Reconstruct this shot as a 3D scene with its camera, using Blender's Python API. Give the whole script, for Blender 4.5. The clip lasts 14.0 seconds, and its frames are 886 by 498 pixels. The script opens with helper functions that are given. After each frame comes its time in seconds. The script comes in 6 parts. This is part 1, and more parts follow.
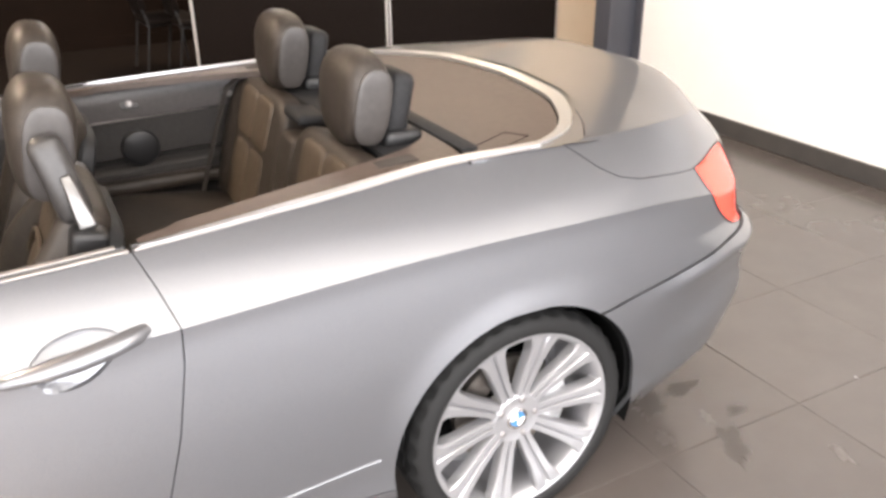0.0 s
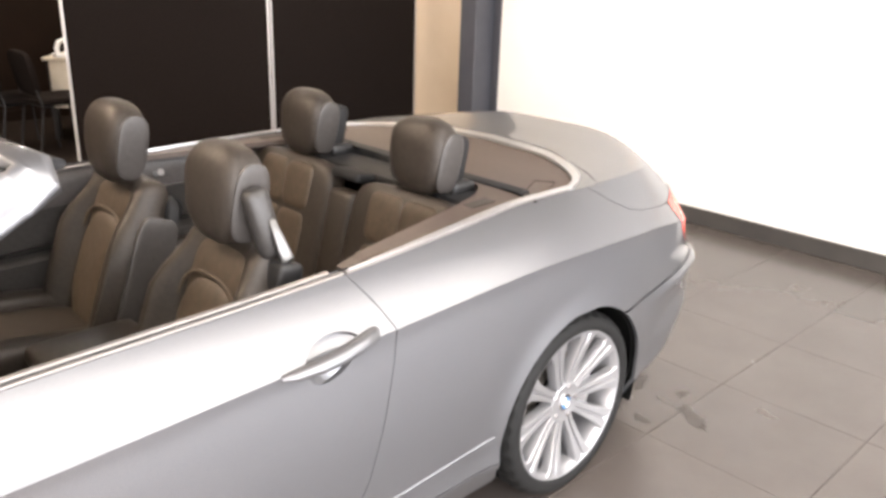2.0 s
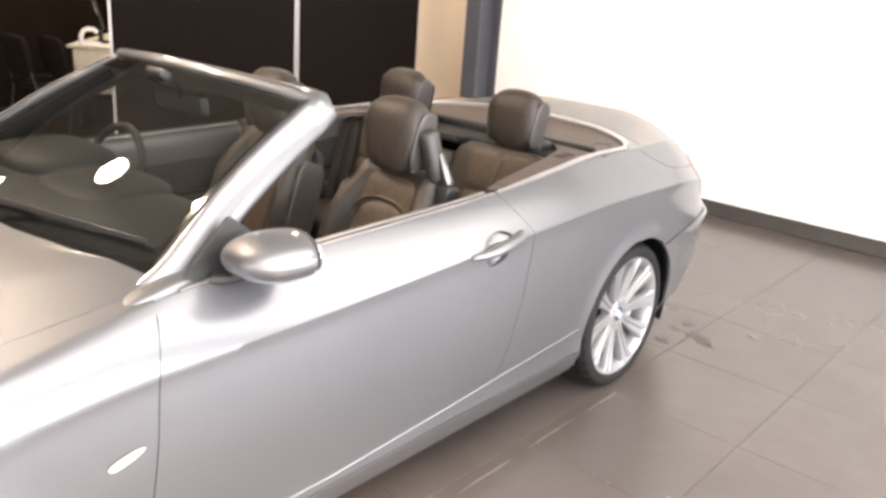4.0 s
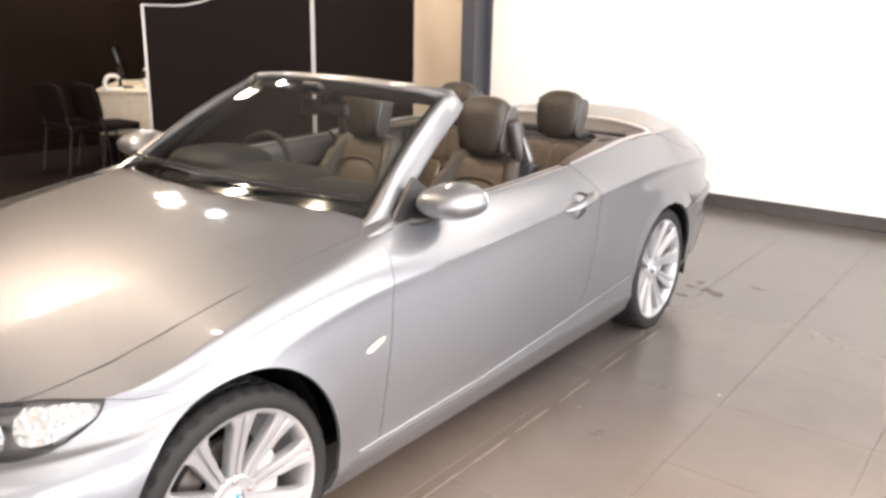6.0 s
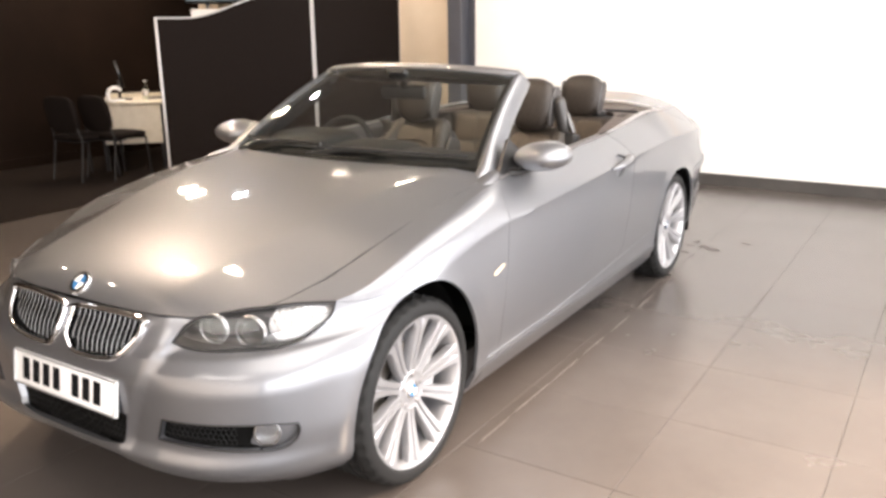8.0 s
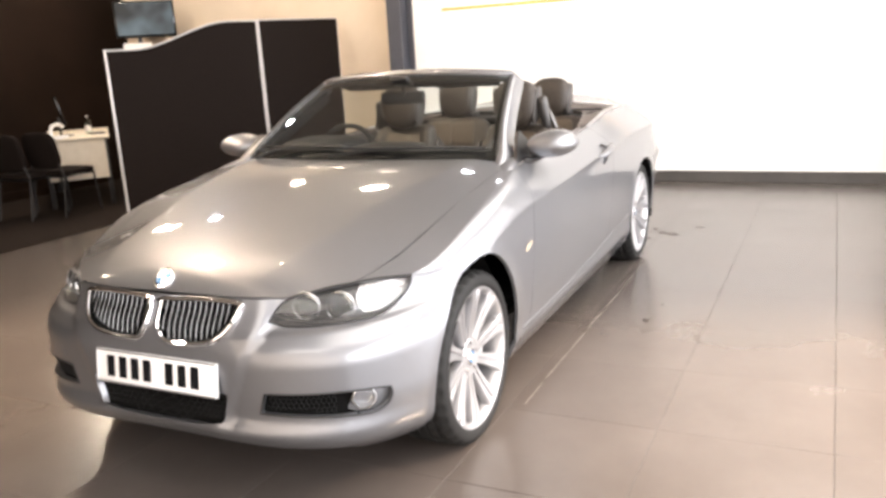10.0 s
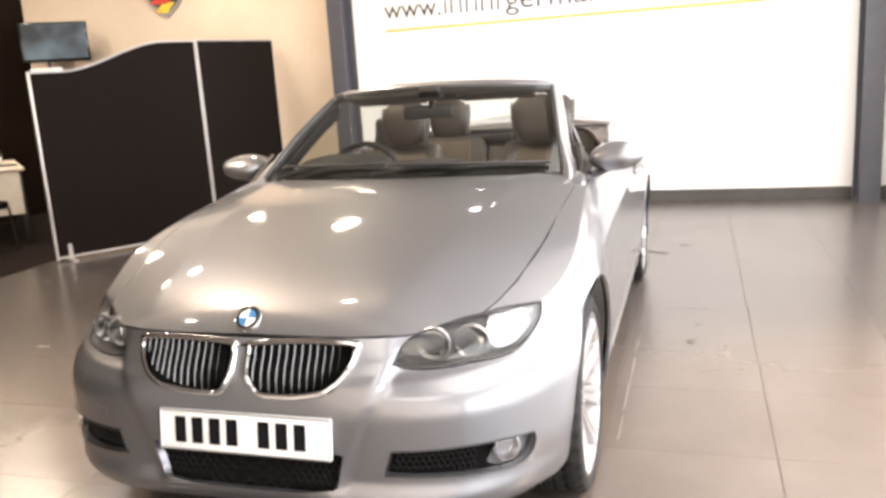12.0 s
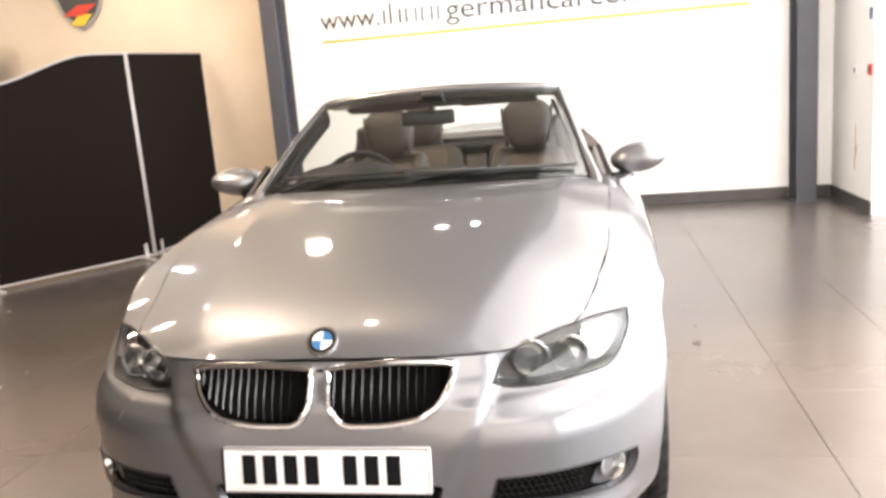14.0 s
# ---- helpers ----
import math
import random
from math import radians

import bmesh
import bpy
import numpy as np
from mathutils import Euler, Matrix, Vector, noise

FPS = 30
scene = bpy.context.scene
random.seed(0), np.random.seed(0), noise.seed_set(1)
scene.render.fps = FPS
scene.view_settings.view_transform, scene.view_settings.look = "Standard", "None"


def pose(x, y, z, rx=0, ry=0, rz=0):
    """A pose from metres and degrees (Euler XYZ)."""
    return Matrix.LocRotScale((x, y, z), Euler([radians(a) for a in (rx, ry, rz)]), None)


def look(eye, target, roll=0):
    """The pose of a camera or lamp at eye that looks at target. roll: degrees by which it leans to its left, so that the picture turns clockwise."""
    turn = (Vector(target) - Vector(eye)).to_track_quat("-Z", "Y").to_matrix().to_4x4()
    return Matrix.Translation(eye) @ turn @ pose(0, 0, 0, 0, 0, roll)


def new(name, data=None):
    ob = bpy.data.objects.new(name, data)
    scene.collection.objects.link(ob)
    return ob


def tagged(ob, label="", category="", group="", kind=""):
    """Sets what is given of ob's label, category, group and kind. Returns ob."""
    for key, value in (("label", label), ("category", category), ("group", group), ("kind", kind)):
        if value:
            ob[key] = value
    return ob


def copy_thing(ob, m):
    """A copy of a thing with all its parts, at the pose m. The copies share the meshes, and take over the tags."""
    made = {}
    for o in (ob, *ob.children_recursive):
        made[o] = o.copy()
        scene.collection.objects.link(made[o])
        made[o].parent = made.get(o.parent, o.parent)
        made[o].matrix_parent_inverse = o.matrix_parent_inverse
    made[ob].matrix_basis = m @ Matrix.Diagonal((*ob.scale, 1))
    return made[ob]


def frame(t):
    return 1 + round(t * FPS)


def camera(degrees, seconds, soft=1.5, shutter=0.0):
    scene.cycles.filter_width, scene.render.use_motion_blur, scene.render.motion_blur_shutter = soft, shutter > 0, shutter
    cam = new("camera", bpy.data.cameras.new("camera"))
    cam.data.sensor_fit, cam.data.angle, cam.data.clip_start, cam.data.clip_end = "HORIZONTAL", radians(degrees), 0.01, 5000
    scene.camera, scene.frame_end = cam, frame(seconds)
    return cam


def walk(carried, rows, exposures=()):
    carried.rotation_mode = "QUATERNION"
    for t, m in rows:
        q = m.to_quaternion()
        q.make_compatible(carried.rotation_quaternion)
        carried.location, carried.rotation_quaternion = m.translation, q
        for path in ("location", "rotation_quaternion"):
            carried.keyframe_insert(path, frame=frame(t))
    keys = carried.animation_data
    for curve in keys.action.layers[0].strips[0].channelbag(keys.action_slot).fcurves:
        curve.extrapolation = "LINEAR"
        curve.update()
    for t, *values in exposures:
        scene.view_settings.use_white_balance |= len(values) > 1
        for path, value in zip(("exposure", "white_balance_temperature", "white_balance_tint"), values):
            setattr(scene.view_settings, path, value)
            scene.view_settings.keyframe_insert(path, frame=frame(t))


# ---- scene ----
# world: x runs from the car's nose to its tail (front axle at 0), y to its right-hand side, z up
cam = camera(57.3, 14.0, soft=3.2)
PATH = [
    (0, (1.778, -2.265, 1.629), (2.627, -0.666, 0.78), -0.6),
    (0.5, (1.538, -2.234, 1.637), (2.527, -0.694, 0.829), -1.0),
    (1, (1.294, -2.181, 1.651), (2.434, -0.723, 0.893), -1.3),
    (1.5, (1.047, -2.165, 1.657), (2.298, -0.778, 0.942), -0.5),
    (2, (0.787, -2.214, 1.698), (2.111, -0.874, 1.026), 1.9),
    (2.5, (0.504, -2.248, 1.707), (1.913, -0.969, 1.091), 4.5),
    (3, (0.26, -2.224, 1.688), (1.732, -1.011, 1.087), 6.2),
    (3.5, (0.025, -2.266, 1.667), (1.497, -1.059, 1.055), 5.7),
    (4, (-0.218, -2.325, 1.657), (1.227, -1.101, 1.015), 4.3),
    (4.2, (-0.312, -2.299, 1.658), (1.138, -1.09, 0.997), 4.4),
    (6.3, (-1.322, -2.402, 1.564), (0.235, -1.266, 1.03), 1.0),
    (6.5, (-1.406, -2.378, 1.551), (0.166, -1.258, 1.027), 1.0),
    (7, (-1.617, -2.344, 1.529), (-0.025, -1.25, 1.011), 0.5),
    (7.5, (-1.823, -2.311, 1.52), (-0.218, -1.242, 0.992), -0.2),
    (8, (-2.071, -2.273, 1.506), (-0.445, -1.234, 0.979), -0.6),
    (8.2, (-2.155, -2.28, 1.498), (-0.526, -1.243, 0.975), -1.0),
    (10.3, (-2.584, -1.867, 1.4), (-0.816, -1.049, 0.945), -3.5),
    (10.5, (-2.561, -1.772, 1.387), (-0.78, -0.979, 0.942), -3.5),
    (11, (-2.552, -1.57, 1.376), (-0.737, -0.843, 0.954), -3.6),
    (11.5, (-2.537, -1.394, 1.373), (-0.7, -0.722, 0.96), -3.9),
    (12, (-2.522, -1.183, 1.359), (-0.659, -0.585, 0.947), -3.7),
    (12.5, (-2.512, -1.006, 1.353), (-0.63, -0.477, 0.935), -3.7),
    (13, (-2.501, -0.837, 1.345), (-0.598, -0.386, 0.928), -3.9),
    (13.5, (-2.485, -0.749, 1.34), (-0.57, -0.339, 0.933), -4.4),
    (14, (-2.479, -0.67, 1.34), (-0.551, -0.307, 0.948), -4.6),
]
walk(cam, [(t, look(eye, target, roll)) for t, eye, target, roll in PATH], exposures=[(0, 1.10, 6700, 13), (4.2, 1.03, 6700, 13), (8, 0.93, 6700, 13), (10.5, 1.06, 6700, 13), (14, 1.10, 6700, 13)])


# ---- world, lamps ----
world = bpy.data.worlds.new("world")
scene.world = world
world.use_nodes = True
world.node_tree.nodes["Background"].inputs[0].default_value = (0.9, 0.95, 1.0, 1)
world.node_tree.nodes["Background"].inputs[1].default_value = 0.3

CEIL = 3.3          # ceiling height
XB = 5.90           # back wall
# place, lamp power, disc radius and tint of each ceiling light
WARM, COOL = (1.0, 0.78, 0.57), (0.86, 0.92, 1.0)
# the last two are added fill for the floor, not known fittings
DOWNLIGHTS = [(4.0, 2.0, 26, 0.15, WARM), (0.4, 1.85, 50, 0.17, WARM), (0.4, 0.42, 7, 0.06, WARM), (4.13, 0.53, 16, 0.055, COOL), (4.1, 0.16, 12, 0.04, COOL),
              (3.8, 5.5, 4, 0.14, WARM), (3.4, 4.1, 8, 0.09, COOL), (0.05, 5.0, 5, 0.10, WARM),
              (4.3, 6.35, 5, 0.16, WARM), (5.1, 3.9, 7, 0.10, WARM), (0.5, -4.5, 1450, 0.12, WARM), (-1.2, 2.6, 420, 0.10, WARM)]


def lamp(name, kind, energy, colour, m, size=0.2, size_y=0.0):
    data = bpy.data.lights.new(name, kind)
    data.energy, data.color = energy, colour
    if kind == "AREA":
        data.shape = "RECTANGLE" if size_y else "DISK"
        data.size = size
        if size_y:
            data.size_y = size_y
    ob = new(name, data)
    ob.matrix_world = m
    return ob


for lx, ly, watts, disc, tint in DOWNLIGHTS:
    if lx > 3.6 and ly < 3:      # tilted towards the back wall and its lettering
        spot = lamp("wall_spot_lamp", "SPOT", 2.2 * watts, tint, look((lx, ly, CEIL - 0.06), (XB, 1.25 * ly - 0.6, 1.2)))
        spot.data.spot_size, spot.data.spot_blend, spot.data.shadow_soft_size = radians(120), 0.8, disc
    elif ly < -3 or lx < -1:     # added fill: narrow beam that brightens the floor beside the car
        spot = lamp("bay_spot_lamp", "SPOT", watts, tint, look((lx, ly, CEIL - 0.06), (0.5, -2.45, 0.0) if ly < 0 else (-0.35, 1.9, 0.0)))
        spot.data.spot_size, spot.data.spot_blend, spot.data.shadow_soft_size = radians(48), 0.8, disc
    else:
        lamp("downlight_lamp", "AREA", watts, tint, pose(lx, ly, CEIL - 0.05), 2 * disc)
# sky lamp at the assumed, unseen shop window, then an added fill from the front
lamp("window_daylight", "AREA", 640, (0.92, 0.94, 0.98), pose(0.4, -6.3, 1.6, 90, 0, 0), 13.0, 3.1)
lamp("front_daylight", "AREA", 110, (1.0, 0.82, 0.66), pose(-6.9, -1.4, 1.6, 90, 0, -90), 9.6, 3.0)

# ---- materials ----
def material(name, colour, rough=0.5, metal=0.0, **sock):
    m = bpy.data.materials.new(name)
    m.use_nodes = True
    b = m.node_tree.nodes["Principled BSDF"]
    b.inputs["Base Color"].default_value = (*colour, 1)
    b.inputs["Roughness"].default_value = rough
    b.inputs["Metallic"].default_value = metal
    for k, v in sock.items():
        b.inputs[k.replace("_", " ")].default_value = v
    return m


def node(m, kind, **props):
    n = m.node_tree.nodes.new(kind)
    for k, v in props.items():
        n.inputs[k.replace("_", " ")].default_value = v
    return n


def wire(m, a, out, b, inp):
    m.node_tree.links.new(a.outputs[out], b.inputs[inp])


def vary(m, scale, low, high, detail=4.0, second=0.0, amount=0.5):
    """Base colour that wanders between two tones, with an optional second, larger scale."""
    b = m.node_tree.nodes["Principled BSDF"]
    co = node(m, "ShaderNodeTexCoord")
    n = node(m, "ShaderNodeTexNoise", Scale=scale, Detail=detail, Roughness=0.6)
    wire(m, co, "Object", n, "Vector")
    ramp = m.node_tree.nodes.new("ShaderNodeValToRGB")
    ramp.color_ramp.elements[0].color, ramp.color_ramp.elements[0].position = (*low, 1), 0.3
    ramp.color_ramp.elements[1].color, ramp.color_ramp.elements[1].position = (*high, 1), 0.7
    wire(m, n, "Fac", ramp, "Fac")
    last = ramp
    if second:
        n2 = node(m, "ShaderNodeTexNoise", Scale=second, Detail=3.0)
        wire(m, co, "Object", n2, "Vector")
        mix = m.node_tree.nodes.new("ShaderNodeMixRGB")
        mix.blend_type = "MULTIPLY"
        mix.inputs[0].default_value = amount
        wire(m, ramp, "Color", mix, 1)
        wire(m, n2, "Color", mix, 2)
        hs = node(m, "ShaderNodeHueSaturation", Saturation=0.0)
        wire(m, n2, "Color", hs, "Color")
        wire(m, hs, "Color", mix, 2)
        last = mix
    wire(m, last, "Color", b, "Base Color")
    return m


def bump(m, scale, strength, distance=0.002, detail=3.0, voronoi=False):
    b = m.node_tree.nodes["Principled BSDF"]
    co = node(m, "ShaderNodeTexCoord")
    n = node(m, "ShaderNodeTexVoronoi" if voronoi else "ShaderNodeTexNoise", Scale=scale)
    if not voronoi:
        n.inputs["Detail"].default_value = detail
    wire(m, co, "Object", n, "Vector")
    bp = node(m, "ShaderNodeBump", Strength=strength, Distance=distance)
    wire(m, n, "Distance" if voronoi else "Fac", bp, "Height")
    wire(m, bp, "Normal", b, "Normal")
    return m


PAINT = material("space_grey_paint", (0.25, 0.25, 0.255), 0.47, 0.82, Coat_Weight=1.0, Coat_Roughness=0.05, Coat_IOR=1.52)
vary(PAINT, 900.0, (0.158, 0.162, 0.173), (0.202, 0.207, 0.220), 1.0)
CHROME = material("chrome", (0.75, 0.75, 0.76), 0.08, 1.0)
STRIP = material("waist_strip_metal", (0.30, 0.285, 0.28), 0.42, 0.8)
SATIN = material("satin_aluminium", (0.64, 0.65, 0.66), 0.36, 0.9)
RIM = material("silver_wheel_paint", (0.35, 0.35, 0.36), 0.36, 0.6, Coat_Weight=0.6, Coat_Roughness=0.1)
RUBBER = bump(material("tyre_rubber", (0.012, 0.012, 0.012), 0.65, Specular_IOR_Level=0.25), 120, 0.3)
BLACK = material("black_plastic", (0.012, 0.012, 0.013), 0.45)
GAP = material("dark_lining", (0.004, 0.004, 0.004), 0.9, Specular_IOR_Level=0.08)
GLOSSBLACK = material("gloss_black", (0.008, 0.008, 0.008), 0.12)
LEATHER = bump(vary(material("dark_leather", (0.03, 0.027, 0.025), 0.46, Specular_IOR_Level=0.4), 60, (0.026, 0.0205, 0.0162), (0.046, 0.036, 0.0288), 4, 3.0, 0.4), 260, 0.35, 0.0015, voronoi=True)
DASH = bump(vary(material("dash_plastic", (0.02, 0.02, 0.021), 0.6, Specular_IOR_Level=0.25), 80, (0.012, 0.012, 0.0128), (0.019, 0.019, 0.020)), 400, 0.3, 0.001)
TRIM = bump(vary(material("tonneau_plastic", (0.085, 0.072, 0.063), 0.5), 50, (0.072, 0.052, 0.042), (0.098, 0.071, 0.058), 4, 4.0, 0.3), 500, 0.25, 0.001)
LINING = bump(vary(material("lining_plastic", (0.045, 0.043, 0.042), 0.38), 80, (0.026, 0.024, 0.023), (0.040, 0.037, 0.035)), 400, 0.2, 0.001)
HEADSIDE = bump(vary(material("headrest_side_leather", (0.06, 0.052, 0.047), 0.4), 60, (0.036, 0.032, 0.030), (0.050, 0.045, 0.042)), 260, 0.3, 0.001, voronoi=True)
INSERT = bump(vary(material("worn_seat_insert", (0.08, 0.058, 0.038), 0.5, Specular_IOR_Level=0.4), 40, (0.055, 0.040, 0.027), (0.092, 0.067, 0.046), 4, 3.0, 0.4), 260, 0.35, 0.0015, voronoi=True)
GUIDE = material("belt_guide_metal", (0.16, 0.155, 0.15), 0.28, 0.9)
BELT = bump(material("seat_belt_webbing", (0.040, 0.034, 0.030), 0.7), 500, 0.4)
DISC = vary(material("brake_disc_steel", (0.2, 0.18, 0.16), 0.4, 0.9), 40, (0.15, 0.13, 0.11), (0.24, 0.22, 0.20))
TAILRED = material("red_lamp_lens", (0.88, 0.07, 0.04), 0.25, Coat_Weight=0.35, Subsurface_Weight=0.0)
AMBER = material("clear_indicator_lens", (0.52, 0.44, 0.34), 0.2, Coat_Weight=0.6)
WHITELENS = material("clear_white_lens", (0.85, 0.82, 0.80), 0.12, Coat_Weight=1.0)
REFLECTOR = material("lamp_reflector", (0.55, 0.55, 0.55), 0.16, 1.0)
LAMPBLACK = material("lamp_bezel", (0.035, 0.035, 0.036), 0.35, 0.2)
GLASS = material("clear_glass", (0.92, 0.97, 0.95), 0.0, 0.0, Transmission_Weight=1.0, IOR=1.45)
LAMPWHITE = bump(material("indicator_reflector", (0.30, 0.30, 0.30), 0.25, 0.6), 60, 0.6, 0.008, voronoi=True)
SLAT = material("grille_slat", (0.095, 0.093, 0.09), 0.25, 1.0)
MESHBLACK = material("intake_mesh_plastic", (0.006, 0.006, 0.006), 0.6, Specular_IOR_Level=0.2)
PLATE = material("plate_white", (0.82, 0.82, 0.82), 0.35)
PLATEINK = material("plate_black", (0.006, 0.006, 0.007), 0.8, Specular_IOR_Level=0.1)
BADGEBLUE = material("badge_blue", (0.05, 0.17, 0.36), 0.15, Coat_Weight=1.0)
BADGEWHITE = material("badge_white", (0.85, 0.85, 0.85), 0.15, Coat_Weight=1.0)

WALLWHITE = bump(vary(material("white_wall_paint", (0.82, 0.81, 0.79), 0.6), 2.0, (0.79, 0.78, 0.76), (0.83, 0.82, 0.80)), 180, 0.12)
WALLCREAM = bump(vary(material("cream_wall_paint", (0.72, 0.63, 0.52), 0.6), 2.0, (0.58, 0.48, 0.37), (0.63, 0.53, 0.42)), 180, 0.12)
WALLBROWN = bump(vary(material("brown_wall_paint", (0.06, 0.042, 0.033), 0.7, Specular_IOR_Level=0.06), 1.5, (0.0082, 0.0048, 0.0033), (0.0128, 0.0073, 0.0051)), 180, 0.12)
STEEL = bump(vary(material("dark_painted_steel", (0.06, 0.062, 0.075), 0.45), 3.0, (0.052, 0.054, 0.066), (0.07, 0.072, 0.086)), 90, 0.12)
SKIRT = vary(material("skirting_paint", (0.05, 0.046, 0.043), 0.5), 5.0, (0.042, 0.039, 0.037), (0.06, 0.055, 0.05))
CEILING = vary(material("ceiling_paint", (0.25, 0.22, 0.19), 0.8), 1.0, (0.24, 0.21, 0.18), (0.28, 0.245, 0.21))
SCREENCLOTH = bump(vary(material("screen_fabric", (0.012, 0.010, 0.009), 0.9, Specular_IOR_Level=0.1), 60, (0.0082, 0.0058, 0.0052), (0.0122, 0.0090, 0.0081)), 600, 0.4, 0.001)
ALU = material("screen_aluminium", (0.52, 0.51, 0.51), 0.4, 0.3)
DESK = vary(material("pale_desk_laminate", (0.70, 0.63, 0.52), 0.4), 12, (0.66, 0.59, 0.48), (0.74, 0.67, 0.56))
FLOORTILE = material("floor_tile", (0.15, 0.14, 0.132), 0.42)
_b = FLOORTILE.node_tree.nodes["Principled BSDF"]
_b.inputs["IOR"].default_value = 1.65
_g = node(FLOORTILE, "ShaderNodeNewGeometry")
_n1 = node(FLOORTILE, "ShaderNodeTexNoise", Scale=1.3, Detail=6.0, Roughness=0.65)
_n2 = node(FLOORTILE, "ShaderNodeTexNoise", Scale=22.0, Detail=5.0, Roughness=0.7)
_n3 = node(FLOORTILE, "ShaderNodeTexNoise", Scale=0.45, Detail=3.0)
for _n in (_n1, _n2, _n3):
    wire(FLOORTILE, _g, "Position", _n, "Vector")
_r1 = FLOORTILE.node_tree.nodes.new("ShaderNodeValToRGB")
_r1.color_ramp.elements[0].color, _r1.color_ramp.elements[0].position = (0.080, 0.068, 0.061, 1), 0.3
_r1.color_ramp.elements[1].color, _r1.color_ramp.elements[1].position = (0.100, 0.086, 0.078, 1), 0.7
wire(FLOORTILE, _n1, "Fac", _r1, "Fac")
_r3 = FLOORTILE.node_tree.nodes.new("ShaderNodeValToRGB")
_r3.color_ramp.elements[0].color, _r3.color_ramp.elements[0].position = (0.88, 0.88, 0.88, 1), 0.30
_r3.color_ramp.elements[1].color, _r3.color_ramp.elements[1].position = (1, 1, 1, 1), 0.70
wire(FLOORTILE, _n3, "Fac", _r3, "Fac")
_m1 = FLOORTILE.node_tree.nodes.new("ShaderNodeMixRGB")
_m1.blend_type = "MULTIPLY"
_m1.inputs[0].default_value = 1.0
wire(FLOORTILE, _r1, "Color", _m1, 1)
wire(FLOORTILE, _r3, "Color", _m1, 2)
_oi = node(FLOORTILE, "ShaderNodeObjectInfo")
_mr = node(FLOORTILE, "ShaderNodeMapRange", To_Min=0.96, To_Max=1.04)
wire(FLOORTILE, _oi, "Random", _mr, "Value")
_m2 = FLOORTILE.node_tree.nodes.new("ShaderNodeMixRGB")
_m2.blend_type = "MULTIPLY"
_m2.inputs[0].default_value = 1.0
wire(FLOORTILE, _m1, "Color", _m2, 1)
wire(FLOORTILE, _mr, "Result", _m2, 2)
wire(FLOORTILE, _m2, "Color", _b, "Base Color")
_rr = node(FLOORTILE, "ShaderNodeMapRange", To_Min=0.20, To_Max=0.31)
wire(FLOORTILE, _n1, "Fac", _rr, "Value")
wire(FLOORTILE, _rr, "Result", _b, "Roughness")
_bp = node(FLOORTILE, "ShaderNodeBump", Strength=0.05, Distance=0.002)
wire(FLOORTILE, _n2, "Fac", _bp, "Height")
wire(FLOORTILE, _bp, "Normal", _b, "Normal")
# near-black brown that carries the shade of the office floor
SHADEFLOOR = bump(vary(material("office_carpet", (0.02, 0.015, 0.012), 0.95, Specular_IOR_Level=0.1), 90, (0.012, 0.0082, 0.0067), (0.019, 0.0132, 0.0105), 4, 3.0, 0.3), 700, 0.5, 0.002)
LEDGE = bump(vary(material("lining_ledge", (0.11, 0.10, 0.098), 0.42), 80, (0.062, 0.056, 0.055), (0.082, 0.075, 0.073)), 400, 0.2, 0.001)
GROUT = material("grout", (0.075, 0.065, 0.058), 0.8)
BOXGLOW = material("light_box_diffuser", (0.9, 0.9, 0.9), 0.6)
BOXGLOW.node_tree.nodes["Principled BSDF"].inputs["Emission Color"].default_value = (1.0, 0.96, 0.90, 1)
_bt = node(BOXGLOW, "ShaderNodeTexCoord")
_bs = node(BOXGLOW, "ShaderNodeSeparateXYZ")
wire(BOXGLOW, _bt, "Object", _bs, "Vector")
_bf = []
for _axis, _half in (("X", 1.0), ("Y", 1.0)):      # brightest in its middle, graded to the edges for soft reflections in the paint
    _m = node(BOXGLOW, "ShaderNodeMath")
    _m.operation, _m.inputs[1].default_value = "DIVIDE", _half
    wire(BOXGLOW, _bs, _axis, _m, 0)
    _q = node(BOXGLOW, "ShaderNodeMath")
    _q.operation = "ABSOLUTE"
    wire(BOXGLOW, _m, "Value", _q, 0)
    _r = node(BOXGLOW, "ShaderNodeMapRange", From_Min=1.0, From_Max=0.5 if _axis == "Y" else 0.75, To_Min=0.12, To_Max=1.0)
    _r.interpolation_type = "SMOOTHSTEP"
    wire(BOXGLOW, _q, "Value", _r, "Value")
    _bf.append(_r)
_bm = node(BOXGLOW, "ShaderNodeMath")
_bm.operation = "MULTIPLY"
wire(BOXGLOW, _bf[0], "Result", _bm, 0)
wire(BOXGLOW, _bf[1], "Result", _bm, 1)
_bg = node(BOXGLOW, "ShaderNodeMath")
_bg.operation, _bg.inputs[1].default_value = "MULTIPLY", 2.8
wire(BOXGLOW, _bm, "Value", _bg, 0)
wire(BOXGLOW, _bg, "Value", BOXGLOW.node_tree.nodes["Principled BSDF"], "Emission Strength")
DOWNGLOW = material("downlight_glow", (1, 1, 1), 0.5)
DOWNGLOW.node_tree.nodes["Principled BSDF"].inputs["Emission Color"].default_value = (1.0, 0.88, 0.70, 1)
DOWNGLOW.node_tree.nodes["Principled BSDF"].inputs["Emission Strength"].default_value = 70

COOLGLOW = material("cool_downlight_glow", (1, 1, 1), 0.5)
COOLGLOW.node_tree.nodes["Principled BSDF"].inputs["Emission Color"].default_value = (0.86, 0.92, 1.0, 1)
COOLGLOW.node_tree.nodes["Principled BSDF"].inputs["Emission Strength"].default_value = 60

